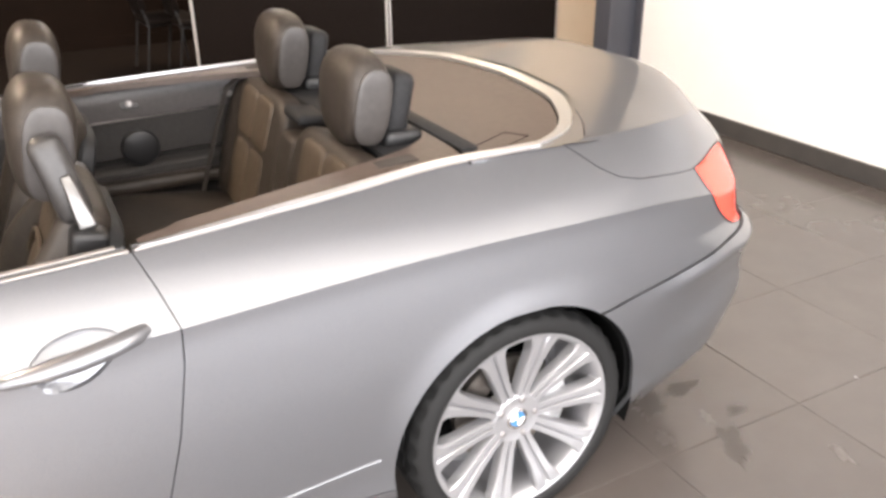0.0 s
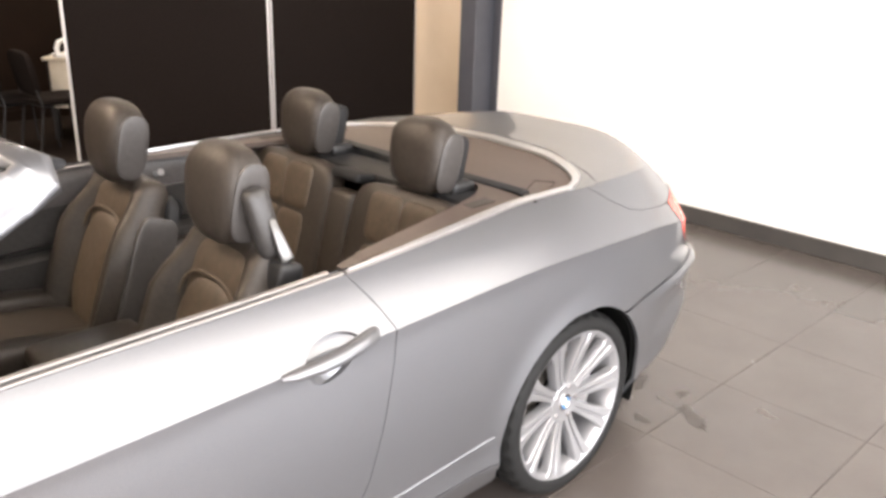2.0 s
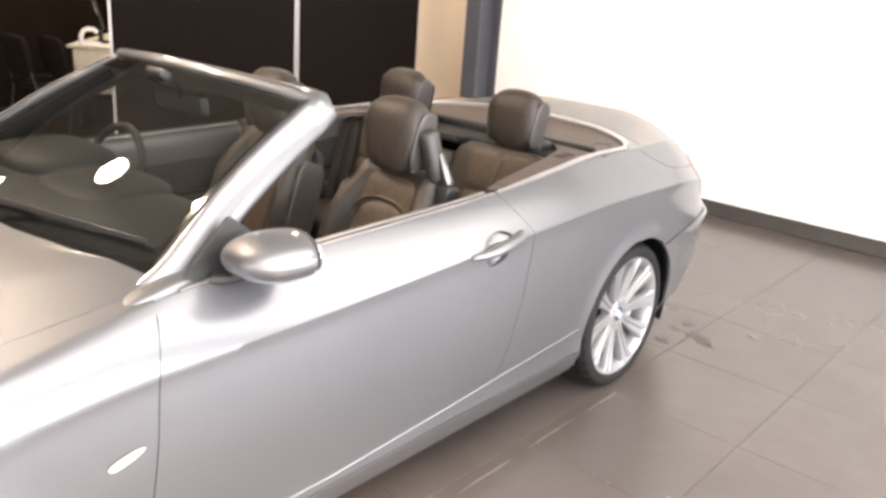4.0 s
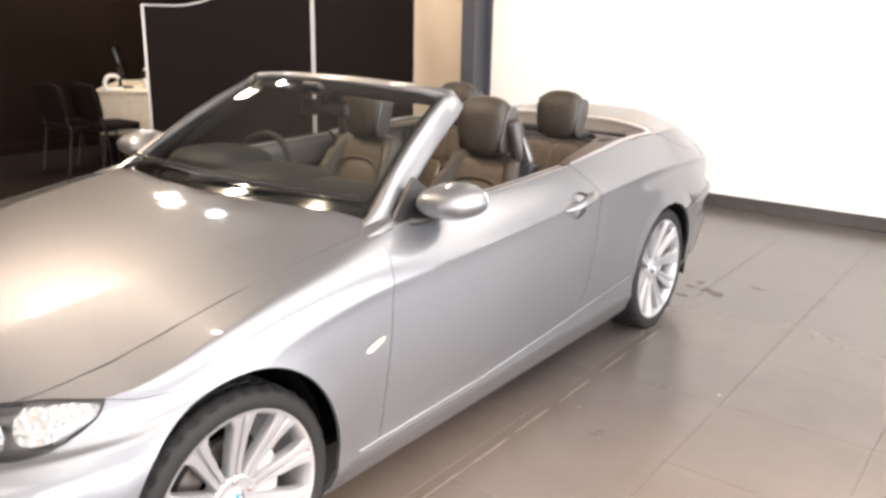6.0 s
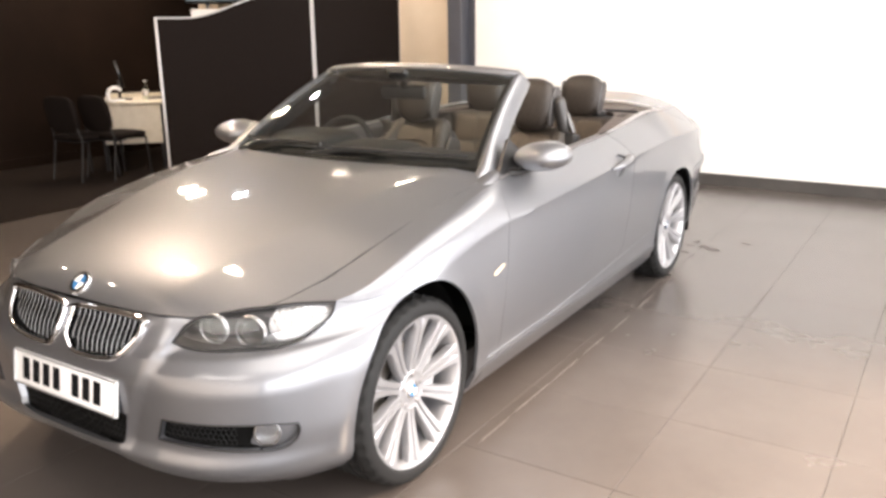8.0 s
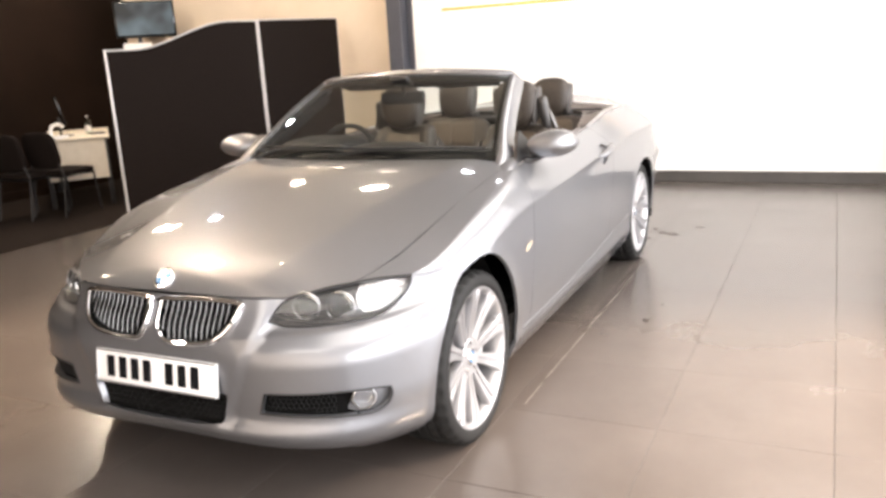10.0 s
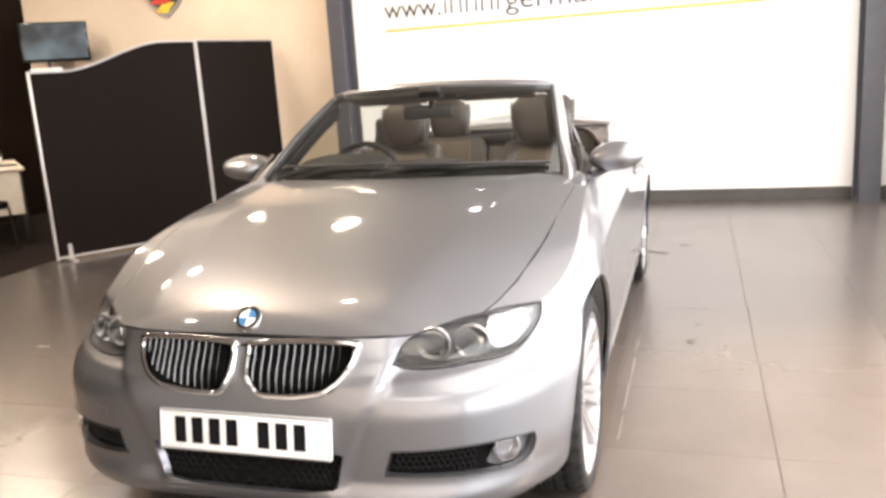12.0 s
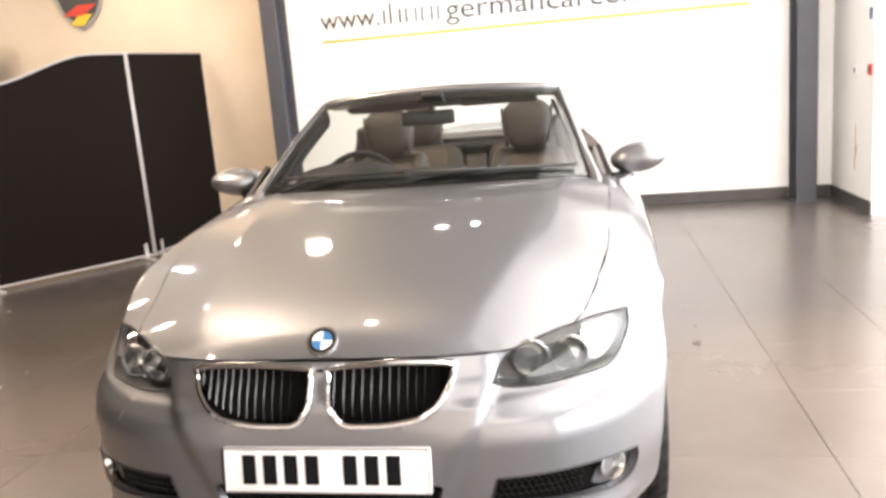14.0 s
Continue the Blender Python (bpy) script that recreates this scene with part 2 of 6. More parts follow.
# ---- building tools ----
def to_object(name, data, mat, parent=None, label="", smooth=35):
    if isinstance(data, bmesh.types.BMesh):
        me = bpy.data.meshes.new(name)
        data.to_mesh(me)
        data.free()
    else:
        me = bpy.data.meshes.new(name)
        me.from_pydata([tuple(v) for v in data[0]], [], data[1])
    for one in (mat if isinstance(mat, (list, tuple)) else [mat]):
        me.materials.append(one)
    if smooth:
        me.shade_smooth()
        me.set_sharp_from_angle(angle=radians(smooth))
    ob = new(name, me)
    ob.parent = parent
    return tagged(ob, label)


def part(name, bm, mat, parent, label="", smooth=35):
    return to_object(name, bm, mat, parent, label, smooth)


def thing(name, label, category, group="", kind="", at=None):
    ob = new(name)
    ob.empty_display_size = 0.2
    if at is not None:
        ob.matrix_world = at
    return tagged(ob, label, category, group, kind)


def rbox(sx, sy, sz, bevel=0.01, seg=2, m=None, bm=None):
    """A box with rounded edges, centred, sizes in metres."""
    bm = bm or bmesh.new()
    r = bmesh.ops.create_cube(bm, size=1.0)
    vs = r["verts"]
    bmesh.ops.scale(bm, vec=(sx, sy, sz), verts=vs)
    if bevel:
        es = list({e for v in vs for e in v.link_edges})
        g = bmesh.ops.bevel(bm, geom=es, offset=bevel, segments=seg, profile=0.5, affect="EDGES", clamp_overlap=True)
        vs = list({v for f in g["faces"] for v in f.verts} | {v for v in vs if v.is_valid})
    if m is not None:
        bmesh.ops.transform(bm, matrix=m, verts=[v for v in vs if v.is_valid])
    return bm


def tube(points, radius, sides=8, bm=None, closed=False, flat=1.0):
    """A round bar along points; radius may be a list; flat squeezes it along its second axis."""
    bm = bm or bmesh.new()
    pts = [Vector(p) for p in points]
    n = len(pts)
    rad = radius if isinstance(radius, (list, tuple)) else [radius] * n
    rings, side = [], None
    for i, p in enumerate(pts):
        a = pts[(i - 1) % n] if (closed or i) else p
        b = pts[(i + 1) % n] if (closed or i < n - 1) else p
        d = (b - a).normalized()
        if side is None:
            side = d.cross(Vector((0, 0, 1)))
            if side.length < 0.1:
                side = d.cross(Vector((0, 1, 0)))
        side = (side - d * side.dot(d)).normalized()
        up = d.cross(side)
        rings.append([bm.verts.new(p + rad[i] * (math.cos(2 * math.pi * k / sides) * side + flat * math.sin(2 * math.pi * k / sides) * up)) for k in range(sides)])
    for i in range(n if closed else n - 1):
        r0, r1 = rings[i], rings[(i + 1) % n]
        for k in range(sides):
            bm.faces.new((r0[k], r0[(k + 1) % sides], r1[(k + 1) % sides], r1[k]))
    if not closed:
        bm.faces.new(rings[0][::-1])
        bm.faces.new(rings[-1])
    bmesh.ops.recalc_face_normals(bm, faces=bm.faces[:])
    return bm


def lathe(profile, sides=48, axis="y", bm=None, closed=False):
    """Turns (radius, along) pairs round an axis."""
    bm = bm or bmesh.new()
    rings = []
    for r, a in profile:
        ring = []
        for k in range(sides):
            c, s = math.cos(2 * math.pi * k / sides) * r, math.sin(2 * math.pi * k / sides) * r
            ring.append(bm.verts.new((c, a, s) if axis == "y" else (c, s, a) if axis == "z" else (a, c, s)))
        rings.append(ring)
    m = len(rings)
    for i in range(m if closed else m - 1):
        r0, r1 = rings[i], rings[(i + 1) % m]
        for k in range(sides):
            bm.faces.new((r0[k], r0[(k + 1) % sides], r1[(k + 1) % sides], r1[k]))
    bmesh.ops.recalc_face_normals(bm, faces=bm.faces[:])
    return bm


def prism(poly, depth, m=None, bm=None, bevel=0.0):
    """Extrudes a closed outline given in x, z along y by depth, then moves it by m."""
    bm = bm or bmesh.new()
    lo = [bm.verts.new((x, 0, z)) for x, z in poly]
    hi = [bm.verts.new((x, depth, z)) for x, z in poly]
    n = len(poly)
    fs = [bm.faces.new(lo), bm.faces.new(hi[::-1])]
    for i in range(n):
        fs.append(bm.faces.new((lo[(i + 1) % n], lo[i], hi[i], hi[(i + 1) % n])))
    bmesh.ops.recalc_face_normals(bm, faces=fs)
    vs = lo + hi
    if bevel:
        es = [e for f in fs[:2] for e in f.edges]
        g = bmesh.ops.bevel(bm, geom=es, offset=bevel, segments=2, profile=0.5, affect="EDGES")
        vs = list({v for f in g["faces"] for v in f.verts} | {v for v in vs if v.is_valid})
    if m is not None:
        bmesh.ops.transform(bm, matrix=m, verts=[v for v in vs if v.is_valid])
    return bm


def curve(*pairs):
    """A smooth line through (x, y) pairs that does not overshoot."""
    xs = np.array([p[0] for p in pairs], float)
    ys = np.array([p[1] for p in pairs], float)
    h = np.diff(xs)
    d = np.diff(ys) / h
    t = np.zeros(len(xs))
    t[0], t[-1] = d[0], d[-1]
    for i in range(1, len(xs) - 1):
        t[i] = 0.0 if d[i - 1] * d[i] <= 0 else 2 * d[i - 1] * d[i] / (d[i - 1] + d[i])

    def at(x):
        x = np.clip(np.asarray(x, float), xs[0], xs[-1])
        i = np.clip(np.searchsorted(xs, x) - 1, 0, len(h) - 1)
        s = (x - xs[i]) / h[i]
        return ((1 + 2 * s) * (1 - s) ** 2 * ys[i] + s * (1 - s) ** 2 * h[i] * t[i]
                + s * s * (3 - 2 * s) * ys[i + 1] + s * s * (s - 1) * h[i] * t[i + 1])
    return at


def ring_curve(points, steps=8):
    """A closed smooth outline through a few corner points (x, y); a point with a third value 1 stays a sharp corner."""
    n, out = len(points), []
    for i in range(n):
        p0, p1, p2, p3 = (np.array(points[(i + k) % n][:2], float) for k in (-1, 0, 1, 2))
        s1 = len(points[i]) > 2
        s2 = len(points[(i + 1) % n]) > 2
        m1 = (p2 - p1) if s1 else (p2 - p0) / 2
        m2 = (p2 - p1) if s2 else (p3 - p1) / 2
        for k in range(steps):
            t = k / steps
            out.append((2 * t ** 3 - 3 * t ** 2 + 1) * p1 + (t ** 3 - 2 * t ** 2 + t) * m1
                       + (-2 * t ** 3 + 3 * t ** 2) * p2 + (t ** 3 - t ** 2) * m2)
    return np.array(out)


def inside(poly, pts):
    x, y = pts[:, 0], pts[:, 1]
    res = np.zeros(len(pts), bool)
    a = poly
    b = np.roll(poly, -1, 0)
    for (x0, y0), (x1, y1) in zip(a, b):
        if y0 == y1:
            continue
        hit = ((y0 > y) != (y1 > y)) & (x < (x1 - x0) * (y - y0) / (y1 - y0) + x0)
        res ^= hit
    return res


def nearest(poly, pts):
    best = np.full(len(pts), 1e9)
    out = pts.copy()
    for p, q in zip(poly, np.roll(poly, -1, 0)):
        d = q - p
        L = d @ d
        if L < 1e-12:
            continue
        t = np.clip(((pts - p) @ d) / L, 0, 1)
        c = p + t[:, None] * d
        e = ((pts - c) ** 2).sum(1)
        m = e < best
        best[m], out[m] = e[m], c[m]
    return out


def trimmed(surface, box, step, keep=None, holes=(), mirror=False, thick=0.0, flip=False):
    """Panels cut from a surface: surface(a, b) gives points for arrays a, b. box: a0, a1, b0, b1; keep: an outline in a, b outside
    which nothing stays; holes: outlines inside which nothing stays. The cut edges follow the outlines. thick turns the edges inward."""
    a0, a1, b0, b1 = box
    na, nb = max(2, round((a1 - a0) / step[0]) + 1), max(2, round((b1 - b0) / step[1]) + 1)
    A, B = np.meshgrid(np.linspace(a0, a1, na), np.linspace(b0, b1, nb), indexing="ij")
    par = np.stack([A.ravel(), B.ravel()], 1)
    i, j = np.meshgrid(np.arange(na - 1), np.arange(nb - 1), indexing="ij")
    base = (i * nb + j).ravel()
    quads = np.stack([base, base + nb, base + nb + 1, base + 1], 1)
    scale = np.array(step)
    cuts = [(keep, True)] if keep is not None else []
    cuts += [(h, False) for h in holes]
    for poly, stay in cuts:
        cen = par[quads].mean(1)
        ok = inside(poly, cen) == stay
        gone = quads[~ok]
        quads = quads[ok]
        rim = np.intersect1d(np.unique(quads), np.unique(gone)) if len(gone) else np.array([], int)
        if len(rim):
            par[rim] = nearest(poly / scale, par[rim] / scale) * scale
    used, quads = np.unique(quads, return_inverse=True)
    quads = quads.reshape(-1, 4)
    par = par[used]
    P = surface(par[:, 0], par[:, 1])
    faces = [tuple(q) for q in quads.tolist()]
    if flip:
        faces = [f[::-1] for f in faces]
    verts = P.tolist()
    if thick:
        # turn every free edge inward so that the sheet reads as having depth
        count = {}
        for f in faces:
            for k in range(4):
                e = (f[k], f[(k + 1) % 4])
                count[e] = count.get(e, 0) + 1
        nor = np.zeros_like(P)
        F = np.array(faces)
        fn = np.cross(P[F[:, 2]] - P[F[:, 0]], P[F[:, 3]] - P[F[:, 1]])
        for k in range(4):
            np.add.at(nor, F[:, k], fn)
        nor /= np.maximum(np.linalg.norm(nor, axis=1), 1e-9)[:, None]
        inner = {}
        for (p, q) in list(count):
            if (q, p) in count:
                continue
            for v in (p, q):
                if v not in inner:
                    inner[v] = len(verts)
                    verts.append((P[v] - thick * nor[v]).tolist())
            faces.append((q, p, inner[p], inner[q]))
    if mirror:
        n = len(verts)
        verts = verts + [(x, -y, z) for x, y, z in verts]
        faces = faces + [tuple(n + k for k in f[::-1]) for f in faces]
    return verts, faces


def mirrored(data):
    verts, faces = data
    return [(x, -y, z) for x, y, z in verts], [f[::-1] for f in faces]

# ---- the showroom ----
YL = 6.75           # brown wall beyond the desk
YR = -2.98          # short white return wall


def slab(name, x0, x1, y0, y1, z0, z1, mat, label="", category="", bevel=0.0, parent=None, kind="structure"):
    ob = to_object(name, rbox(x1 - x0, y1 - y0, z1 - z0, bevel, 1, pose((x0 + x1) / 2, (y0 + y1) / 2, (z0 + z1) / 2)), mat, parent, "", 0)
    return tagged(ob, label, category, "", kind)


slab("wall_east", XB, XB + 0.2, -3.2, 2.45, 0, CEIL, WALLWHITE, "white painted showroom wall with a lettered web address", "wall")
slab("wall_east_cream", XB, XB + 0.2, 2.45, YL + 0.2, 0, CEIL, WALLCREAM, "warm cream painted showroom wall", "wall")
slab("wall_north", -7.0, XB, YL, YL + 0.2, 0, CEIL, WALLBROWN, "dark brown painted wall behind the sales desk", "wall")
slab("wall_south_return", 4.75, XB, YR - 0.2, YR, 0, CEIL, WALLWHITE, "short white wall with sockets", "wall")
slab("wall_west", -7.2, -7.0, -6.6, YL + 0.2, 0, CEIL, WALLWHITE, "plain white wall behind the camera", "wall")
slab("wall_south_sill", -7.0, 7.0, -6.6, -6.4, 0, 0.4, WALLWHITE, "low white wall under the shop window", "wall")
slab("wall_south_head", -7.0, 7.0, -6.6, -6.4, 3.0, CEIL, WALLWHITE, "white lintel over the shop window", "wall")
slab("wall_south_east", 6.0, 6.2, -6.4, -3.2, 0, CEIL, WALLWHITE, "plain white side wall", "wall")
slab("ceiling", -7.2, 7.2, -6.6, YL + 0.2, CEIL, CEIL + 0.15, CEILING, "grey-beige suspended ceiling", "ceiling")
slab("baseboard", XB - 0.02, XB - 0.001, -2.58, 2.35, 0, 0.115, SKIRT, "dark painted skirting board", "baseboard", 0.004)
slab("baseboard", XB - 0.02, XB - 0.001, 2.55, YL, 0, 0.115, SKIRT, "dark painted skirting board", "baseboard", 0.004)
slab("baseboard", XB - 0.02, XB - 0.001, YR + 0.02, -2.81, 0, 0.115, SKIRT, "dark painted skirting board", "baseboard", 0.004)
slab("baseboard", 4.74, XB - 0.02, YR + 0.001, YR + 0.02, 0, 0.115, SKIRT, "dark painted skirting board", "baseboard", 0.004)
slab("baseboard", -7.0, XB, YL - 0.02, YL - 0.001, 0, 0.115, WALLBROWN, "dark brown painted skirting board", "baseboard", 0.004)


def steel_column(y0, y1, depth):
    """An upright I-beam standing out from the wall, its web between a front and a back flange."""
    ob = thing("steel_column", "dark grey-blue painted steel column against the wall", "column", "wall columns", "structure", pose(XB - depth, (y0 + y1) / 2, 0))
    w = y1 - y0
    part("flange", rbox(0.018, w, CEIL, 0.003, 1, pose(0.009, 0, CEIL / 2)), STEEL, ob)
    part("flange", rbox(0.018, w, CEIL, 0.003, 1, pose(depth - 0.011, 0, CEIL / 2)), STEEL, ob)
    part("web", rbox(depth - 0.038, 0.03, CEIL, 0.002, 1, pose(depth / 2 - 0.001, 0, CEIL / 2)), STEEL, ob)
    part("base_plate", rbox(depth - 0.004, w + 0.016, 0.012, 0.003, 1, pose(depth / 2 - 0.003, 0, 0.006)), STEEL, ob)


steel_column(2.365, 2.535, 0.31)
steel_column(-2.77, -2.585, 0.31)

# added dark sheet behind the screens: the office floor's shade put into colour
slab("office_carpet", -7.0, XB - 0.03, 4.22, YL - 0.03, 0.0, 0.008, SHADEFLOOR, "dark brown sheet standing in for shade on the office floor", "carpet", 0.002)

# floor: large tiles laid in a grid with thin joints
floor = slab("floor", -7.2, 7.2, -6.6, YL + 0.2, -0.12, -0.004, GROUT, "brownish grey tiled showroom floor with dust marks", "floor")
TILE, X0, Y0 = 0.6, 0.27, -1.45
tile_mesh = None
for ix in range(-12, 12):
    for iy in range(-9, 14):
        cx, cy = X0 + (ix + 0.5) * TILE, Y0 + (iy + 0.5) * TILE
        if not (-7.1 < cx < 6.0 and -6.4 < cy < YL):
            continue
        if tile_mesh is None:
            t0 = to_object("tile", rbox(TILE - 0.002, TILE - 0.002, 0.012, 0.0012, 1), FLOORTILE, floor, "", 30)
            tile_mesh = t0.data
            t0.location = (cx, cy, -0.006)
            continue
        t1 = new("tile", tile_mesh)
        t1.parent = floor
        t1.location = (cx, cy, -0.006)

# ---- the car: body surfaces ----
car = thing("convertible_car", "metallic grey two-door convertible with its roof folded away", "car")

XS, XE, XFRONT, XREAR = 0.20, 2.7, -0.755, 3.75
UF, UM, UR = 1.30, 2.50, 1.45           # lengths of nose, middle and tail along the waist
HALF = 0.884
z_bottom = curve((-0.78, 0.20), (-0.5, 0.18), (0.3, 0.17), (2.4, 0.175), (3.1, 0.21), (3.45, 0.24), (3.8, 0.245))
z_crease = curve((-0.78, 0.585), (-0.3, 0.62), (0.0, 0.70), (0.35, 0.775), (0.6, 0.80), (1.0, 0.812), (1.9, 0.853), (2.6, 0.88), (3.1, 0.873), (3.3, 0.853), (3.5, 0.815), (3.8, 0.77))
z_top = curve((-0.78, 0.702), (-0.70, 0.700), (-0.6, 0.697), (-0.5, 0.702), (-0.3, 0.722), (0.0, 0.815), (0.35, 0.885), (0.69, 0.930), (1.1, 0.945), (1.6, 0.957), (1.91, 0.967), (2.3, 0.985), (2.7, 1.0), (3.0, 1.0), (3.3, 1.002), (3.6, 0.985), (3.8, 0.96))
s_top = curve((-0.78, 0.985), (-0.3, 0.965), (0.0, 0.935), (0.35, 0.905), (0.69, 0.885), (1.1, 0.865), (1.9, 0.843), (2.3, 0.815), (2.7, 0.775), (3.0, 0.775), (3.3, 0.80), (3.8, 0.86))
x_nose = curve((0, -0.68), (0.06, -0.745), (0.12, -0.762), (0.2, -0.745), (0.45, -0.745), (0.6, -0.735), (0.8, -0.715), (1.0, -0.685))
x_tail = curve((0, 3.70), (0.1, 3.755), (0.3, 3.80), (0.42, 3.80), (0.46, 3.78), (0.50, 3.735), (0.6, 3.73), (0.8, 3.72), (1.0, 3.67))
s_door = curve((0, 0.925), (0.05, 0.955), (0.09, 0.974), (0.12, 0.974), (0.2, 0.984), (0.3, 0.992), (0.4, 0.995), (0.5, 0.994), (0.57, 0.9925), (0.595, 0.9940), (0.6, 0.9945))
s_soft = curve((0, 0.925), (0.1, 0.972), (0.3, 0.998), (0.5, 1.0), (0.6, 0.997))
n_tail = curve((0, 3.9), (0.42, 4.0), (0.55, 3.7), (1.0, 3.2))


def ease(a, b, x):
    t = np.clip((x - a) / (b - a), 0, 1)
    return t * t * (3 - 2 * t)


def side_surface(u, v):
    """The left flank from nose to tail: u runs along it, v from the sill (0) over the crease (0.6) to the waist (1)."""
    u, v = np.asarray(u, float), np.asarray(v, float)
    fr = np.clip(u / UF, 0, 1) * np.pi / 2
    re = np.clip((u - UF - UM) / UR, 0, 1) * np.pi / 2
    mid = np.clip(u - UF, 0, UM)
    nf = 2.5 + 0.65 * (1 - ease(0.45, 0.70, v))
    nr = n_tail(v)
    cf, sf = np.cos(fr).clip(0, 1) ** (2 / nf), np.sin(fr).clip(0, 1) ** (2 / nf)
    cr, sr = np.cos(re).clip(0, 1) ** (2 / nr), np.sin(re).clip(0, 1) ** (2 / nr)
    xref = XS - (XS - XFRONT) * cf + mid + (XREAR - XE) * sr
    x = XS - (XS - x_nose(v)) * cf + mid + (x_tail(v) - XE) * sr
    plan = np.where(u < UF, sf, np.where(u > UF + UM, cr, 1.0))
    zb, zc, zt = z_bottom(xref), z_crease(xref), z_top(xref)
    lo = np.clip(v / 0.6, 0, 1)
    q = np.clip((v - 0.6) / 0.4, 0, 1)
    crown = ease(-0.40, -0.02, xref) * (1 - ease(0.25, 0.85, xref))      # the front wings roll over towards the bonnet
    z = np.where(v < 0.6, zb + (zc - zb) * lo, zc + (zt - zc) * (q + (0.14 + 0.51 * crown) * (q - q * q)))
    soft = 1 - ease(0.0, 0.5, xref) * (1 - ease(3.1, 3.5, xref))
    s = s_door(v) * (1 - soft) + s_soft(v) * soft
    s = np.where(v < 0.6, s, (0.9945 * (1 - soft) + 0.997 * soft) * (1 - (1 - s_top(xref)) * (q - (0.16 + 0.46 * crown) * (q - q * q))))
    y = HALF * s * plan
    # a ledge under the seam of the rear bumper, hollow below
    seam_v = np.interp(u, [3.80, 4.03, 4.25, 4.56], [0.355, 0.407, 0.459, 0.479])
    late = ease(3.05, 3.35, xref) * plan
    y = y + late * (0.015 * np.exp(-((seam_v - 0.032 - v) / 0.024) ** 2) - 0.014 * np.exp(-((seam_v - 0.15 - v) / 0.06) ** 2))
    # flared lips round the wheels
    for wx in (0.0, 2.76):
        r = np.hypot(x - wx, z - 0.315)
        y = y + 0.009 * np.exp(-((r - 0.36) / 0.05) ** 2) * (z > 0.2) * np.where(plan > 0.7, 1, 0)
    # the middle of the nose stands proud between two creases that run down from the lamps
    yk = np.interp(z, [0.30, 0.42, 0.52, 0.62], [0.275, 0.322, 0.366, 0.42])
    x = x - 0.013 * ease(-0.011, 0.011, yk - y) * ease(0.24, 0.30, z) * (1 - ease(0.60, 0.68, z)) * (x < -0.4)
    # outside that middle a shelf falls back from a sharp edge to the foot of the headlamps
    edge_v = np.interp(y, [0.30, 0.55, 0.80], [0.53, 0.545, 0.545])
    shelf = 0.019 * np.clip((v - edge_v) / (0.64 - edge_v), 0, 1) * ease(-0.03, 0.03, y - yk) * (1 - ease(-0.35, 0.0, x))
    x, y = x + shelf * cf, y - 0.6 * shelf * sf
    # and the whole middle is flatter than an oval
    x = x + 0.033 * (1 - ease(0.08, 0.62, y)) * (1 - 0.4 * ease(0.8, 1.0, v)) * (x < -0.2)
    return np.stack([x, -y, z], -1)


_uu = np.concatenate([np.linspace(0, UF, 200), np.linspace(UF, UF + UM, 100)[1:], np.linspace(UF + UM, UF + UM + UR, 200)[1:]])
_rim = side_surface(_uu, np.ones_like(_uu))
z_mid = curve((-0.668, 0.702), (-0.65, 0.724), (-0.6, 0.767), (-0.4, 0.836), (-0.1, 0.897), (0.2, 0.942), (0.5, 0.972), (0.75, 0.985),
              (2.5, 1.003), (3.0, 1.004), (3.3, 1.025), (3.5, 1.048), (3.6, 1.056), (3.67, 1.008))
y_ridge = curve((-0.68, 0.33), (-0.3, 0.42), (0.7, 0.60))


def top_surface(x, y):
    """Bonnet and boot: a crowned sheet between the two waists."""
    x, y = np.asarray(x, float), np.asarray(y, float)
    yt = np.interp(x, _rim[:, 0], -_rim[:, 1])
    zt = np.interp(x, _rim[:, 0], _rim[:, 2])
    w = np.clip(1 - np.abs(y) / np.maximum(yt, 1e-4), 0, 1)
    rise = 1 - (1 - w) ** (2.15 + 2.35 * (x > 2))
    # the bonnet: a gently crowned middle between two ridges, steeper flanks outside them
    sr = np.clip(y_ridge(x) / np.maximum(yt, 1e-4), 0.45, 0.80)
    mid_part, flank = 1 - 0.24 * ((1 - w) / sr) ** 2, 0.76 * w / (1 - sr)
    facet = np.clip(-0.007 * np.log(np.exp(-mid_part / 0.007) + np.exp(-flank / 0.007)), 0, 1)
    bonnet = (x < 1) * ease(-0.66, -0.42, x)
    z = zt + (z_mid(x) - zt) * (rise * (1 - bonnet) + facet * bonnet)
    return np.stack([x, y, z], -1)


def u_at(x, v=0.6):
    row = side_surface(np.linspace(0, UF + UM + UR, 2000), np.full(2000, v))
    return float(np.interp(x, row[:, 0], np.linspace(0, UF + UM + UR, 2000)))


# outlines on the flank


def arch_outline(cx, cz, ra, rb, n=96):
    """The wheel opening in u, v, closed far below the sill so that the whole arch is cut."""
    pts = []
    for k in range(n + 1):
        a = math.pi * (-0.16 + 1.32 * k / n)
        pts.append((cx + ra * math.cos(a), cz + rb * math.sin(a)))
    uv = []
    for x, z in pts:
        lo, hi = 0.0, 1.0
        u = u_at(x, 0.4)
        for _ in range(3):
            vs = np.linspace(0, 1, 200)
            zs = side_surface(np.full(200, u), vs)[:, 2]
            v = float(np.interp(z, zs, vs)) if z > zs[0] else (z - zs[0])
            u = u_at(x, max(v, 0.0))
        uv.append((u, v))
    return np.array(uv)


arch_front = arch_outline(0.008, 0.32, 0.338, 0.390)
arch_rear = arch_outline(2.745, 0.325, 0.362, 0.358)

STEP = (0.014, 0.0125)
uv_end = UF + UM + UR
G = 0.0014      # half a panel gap

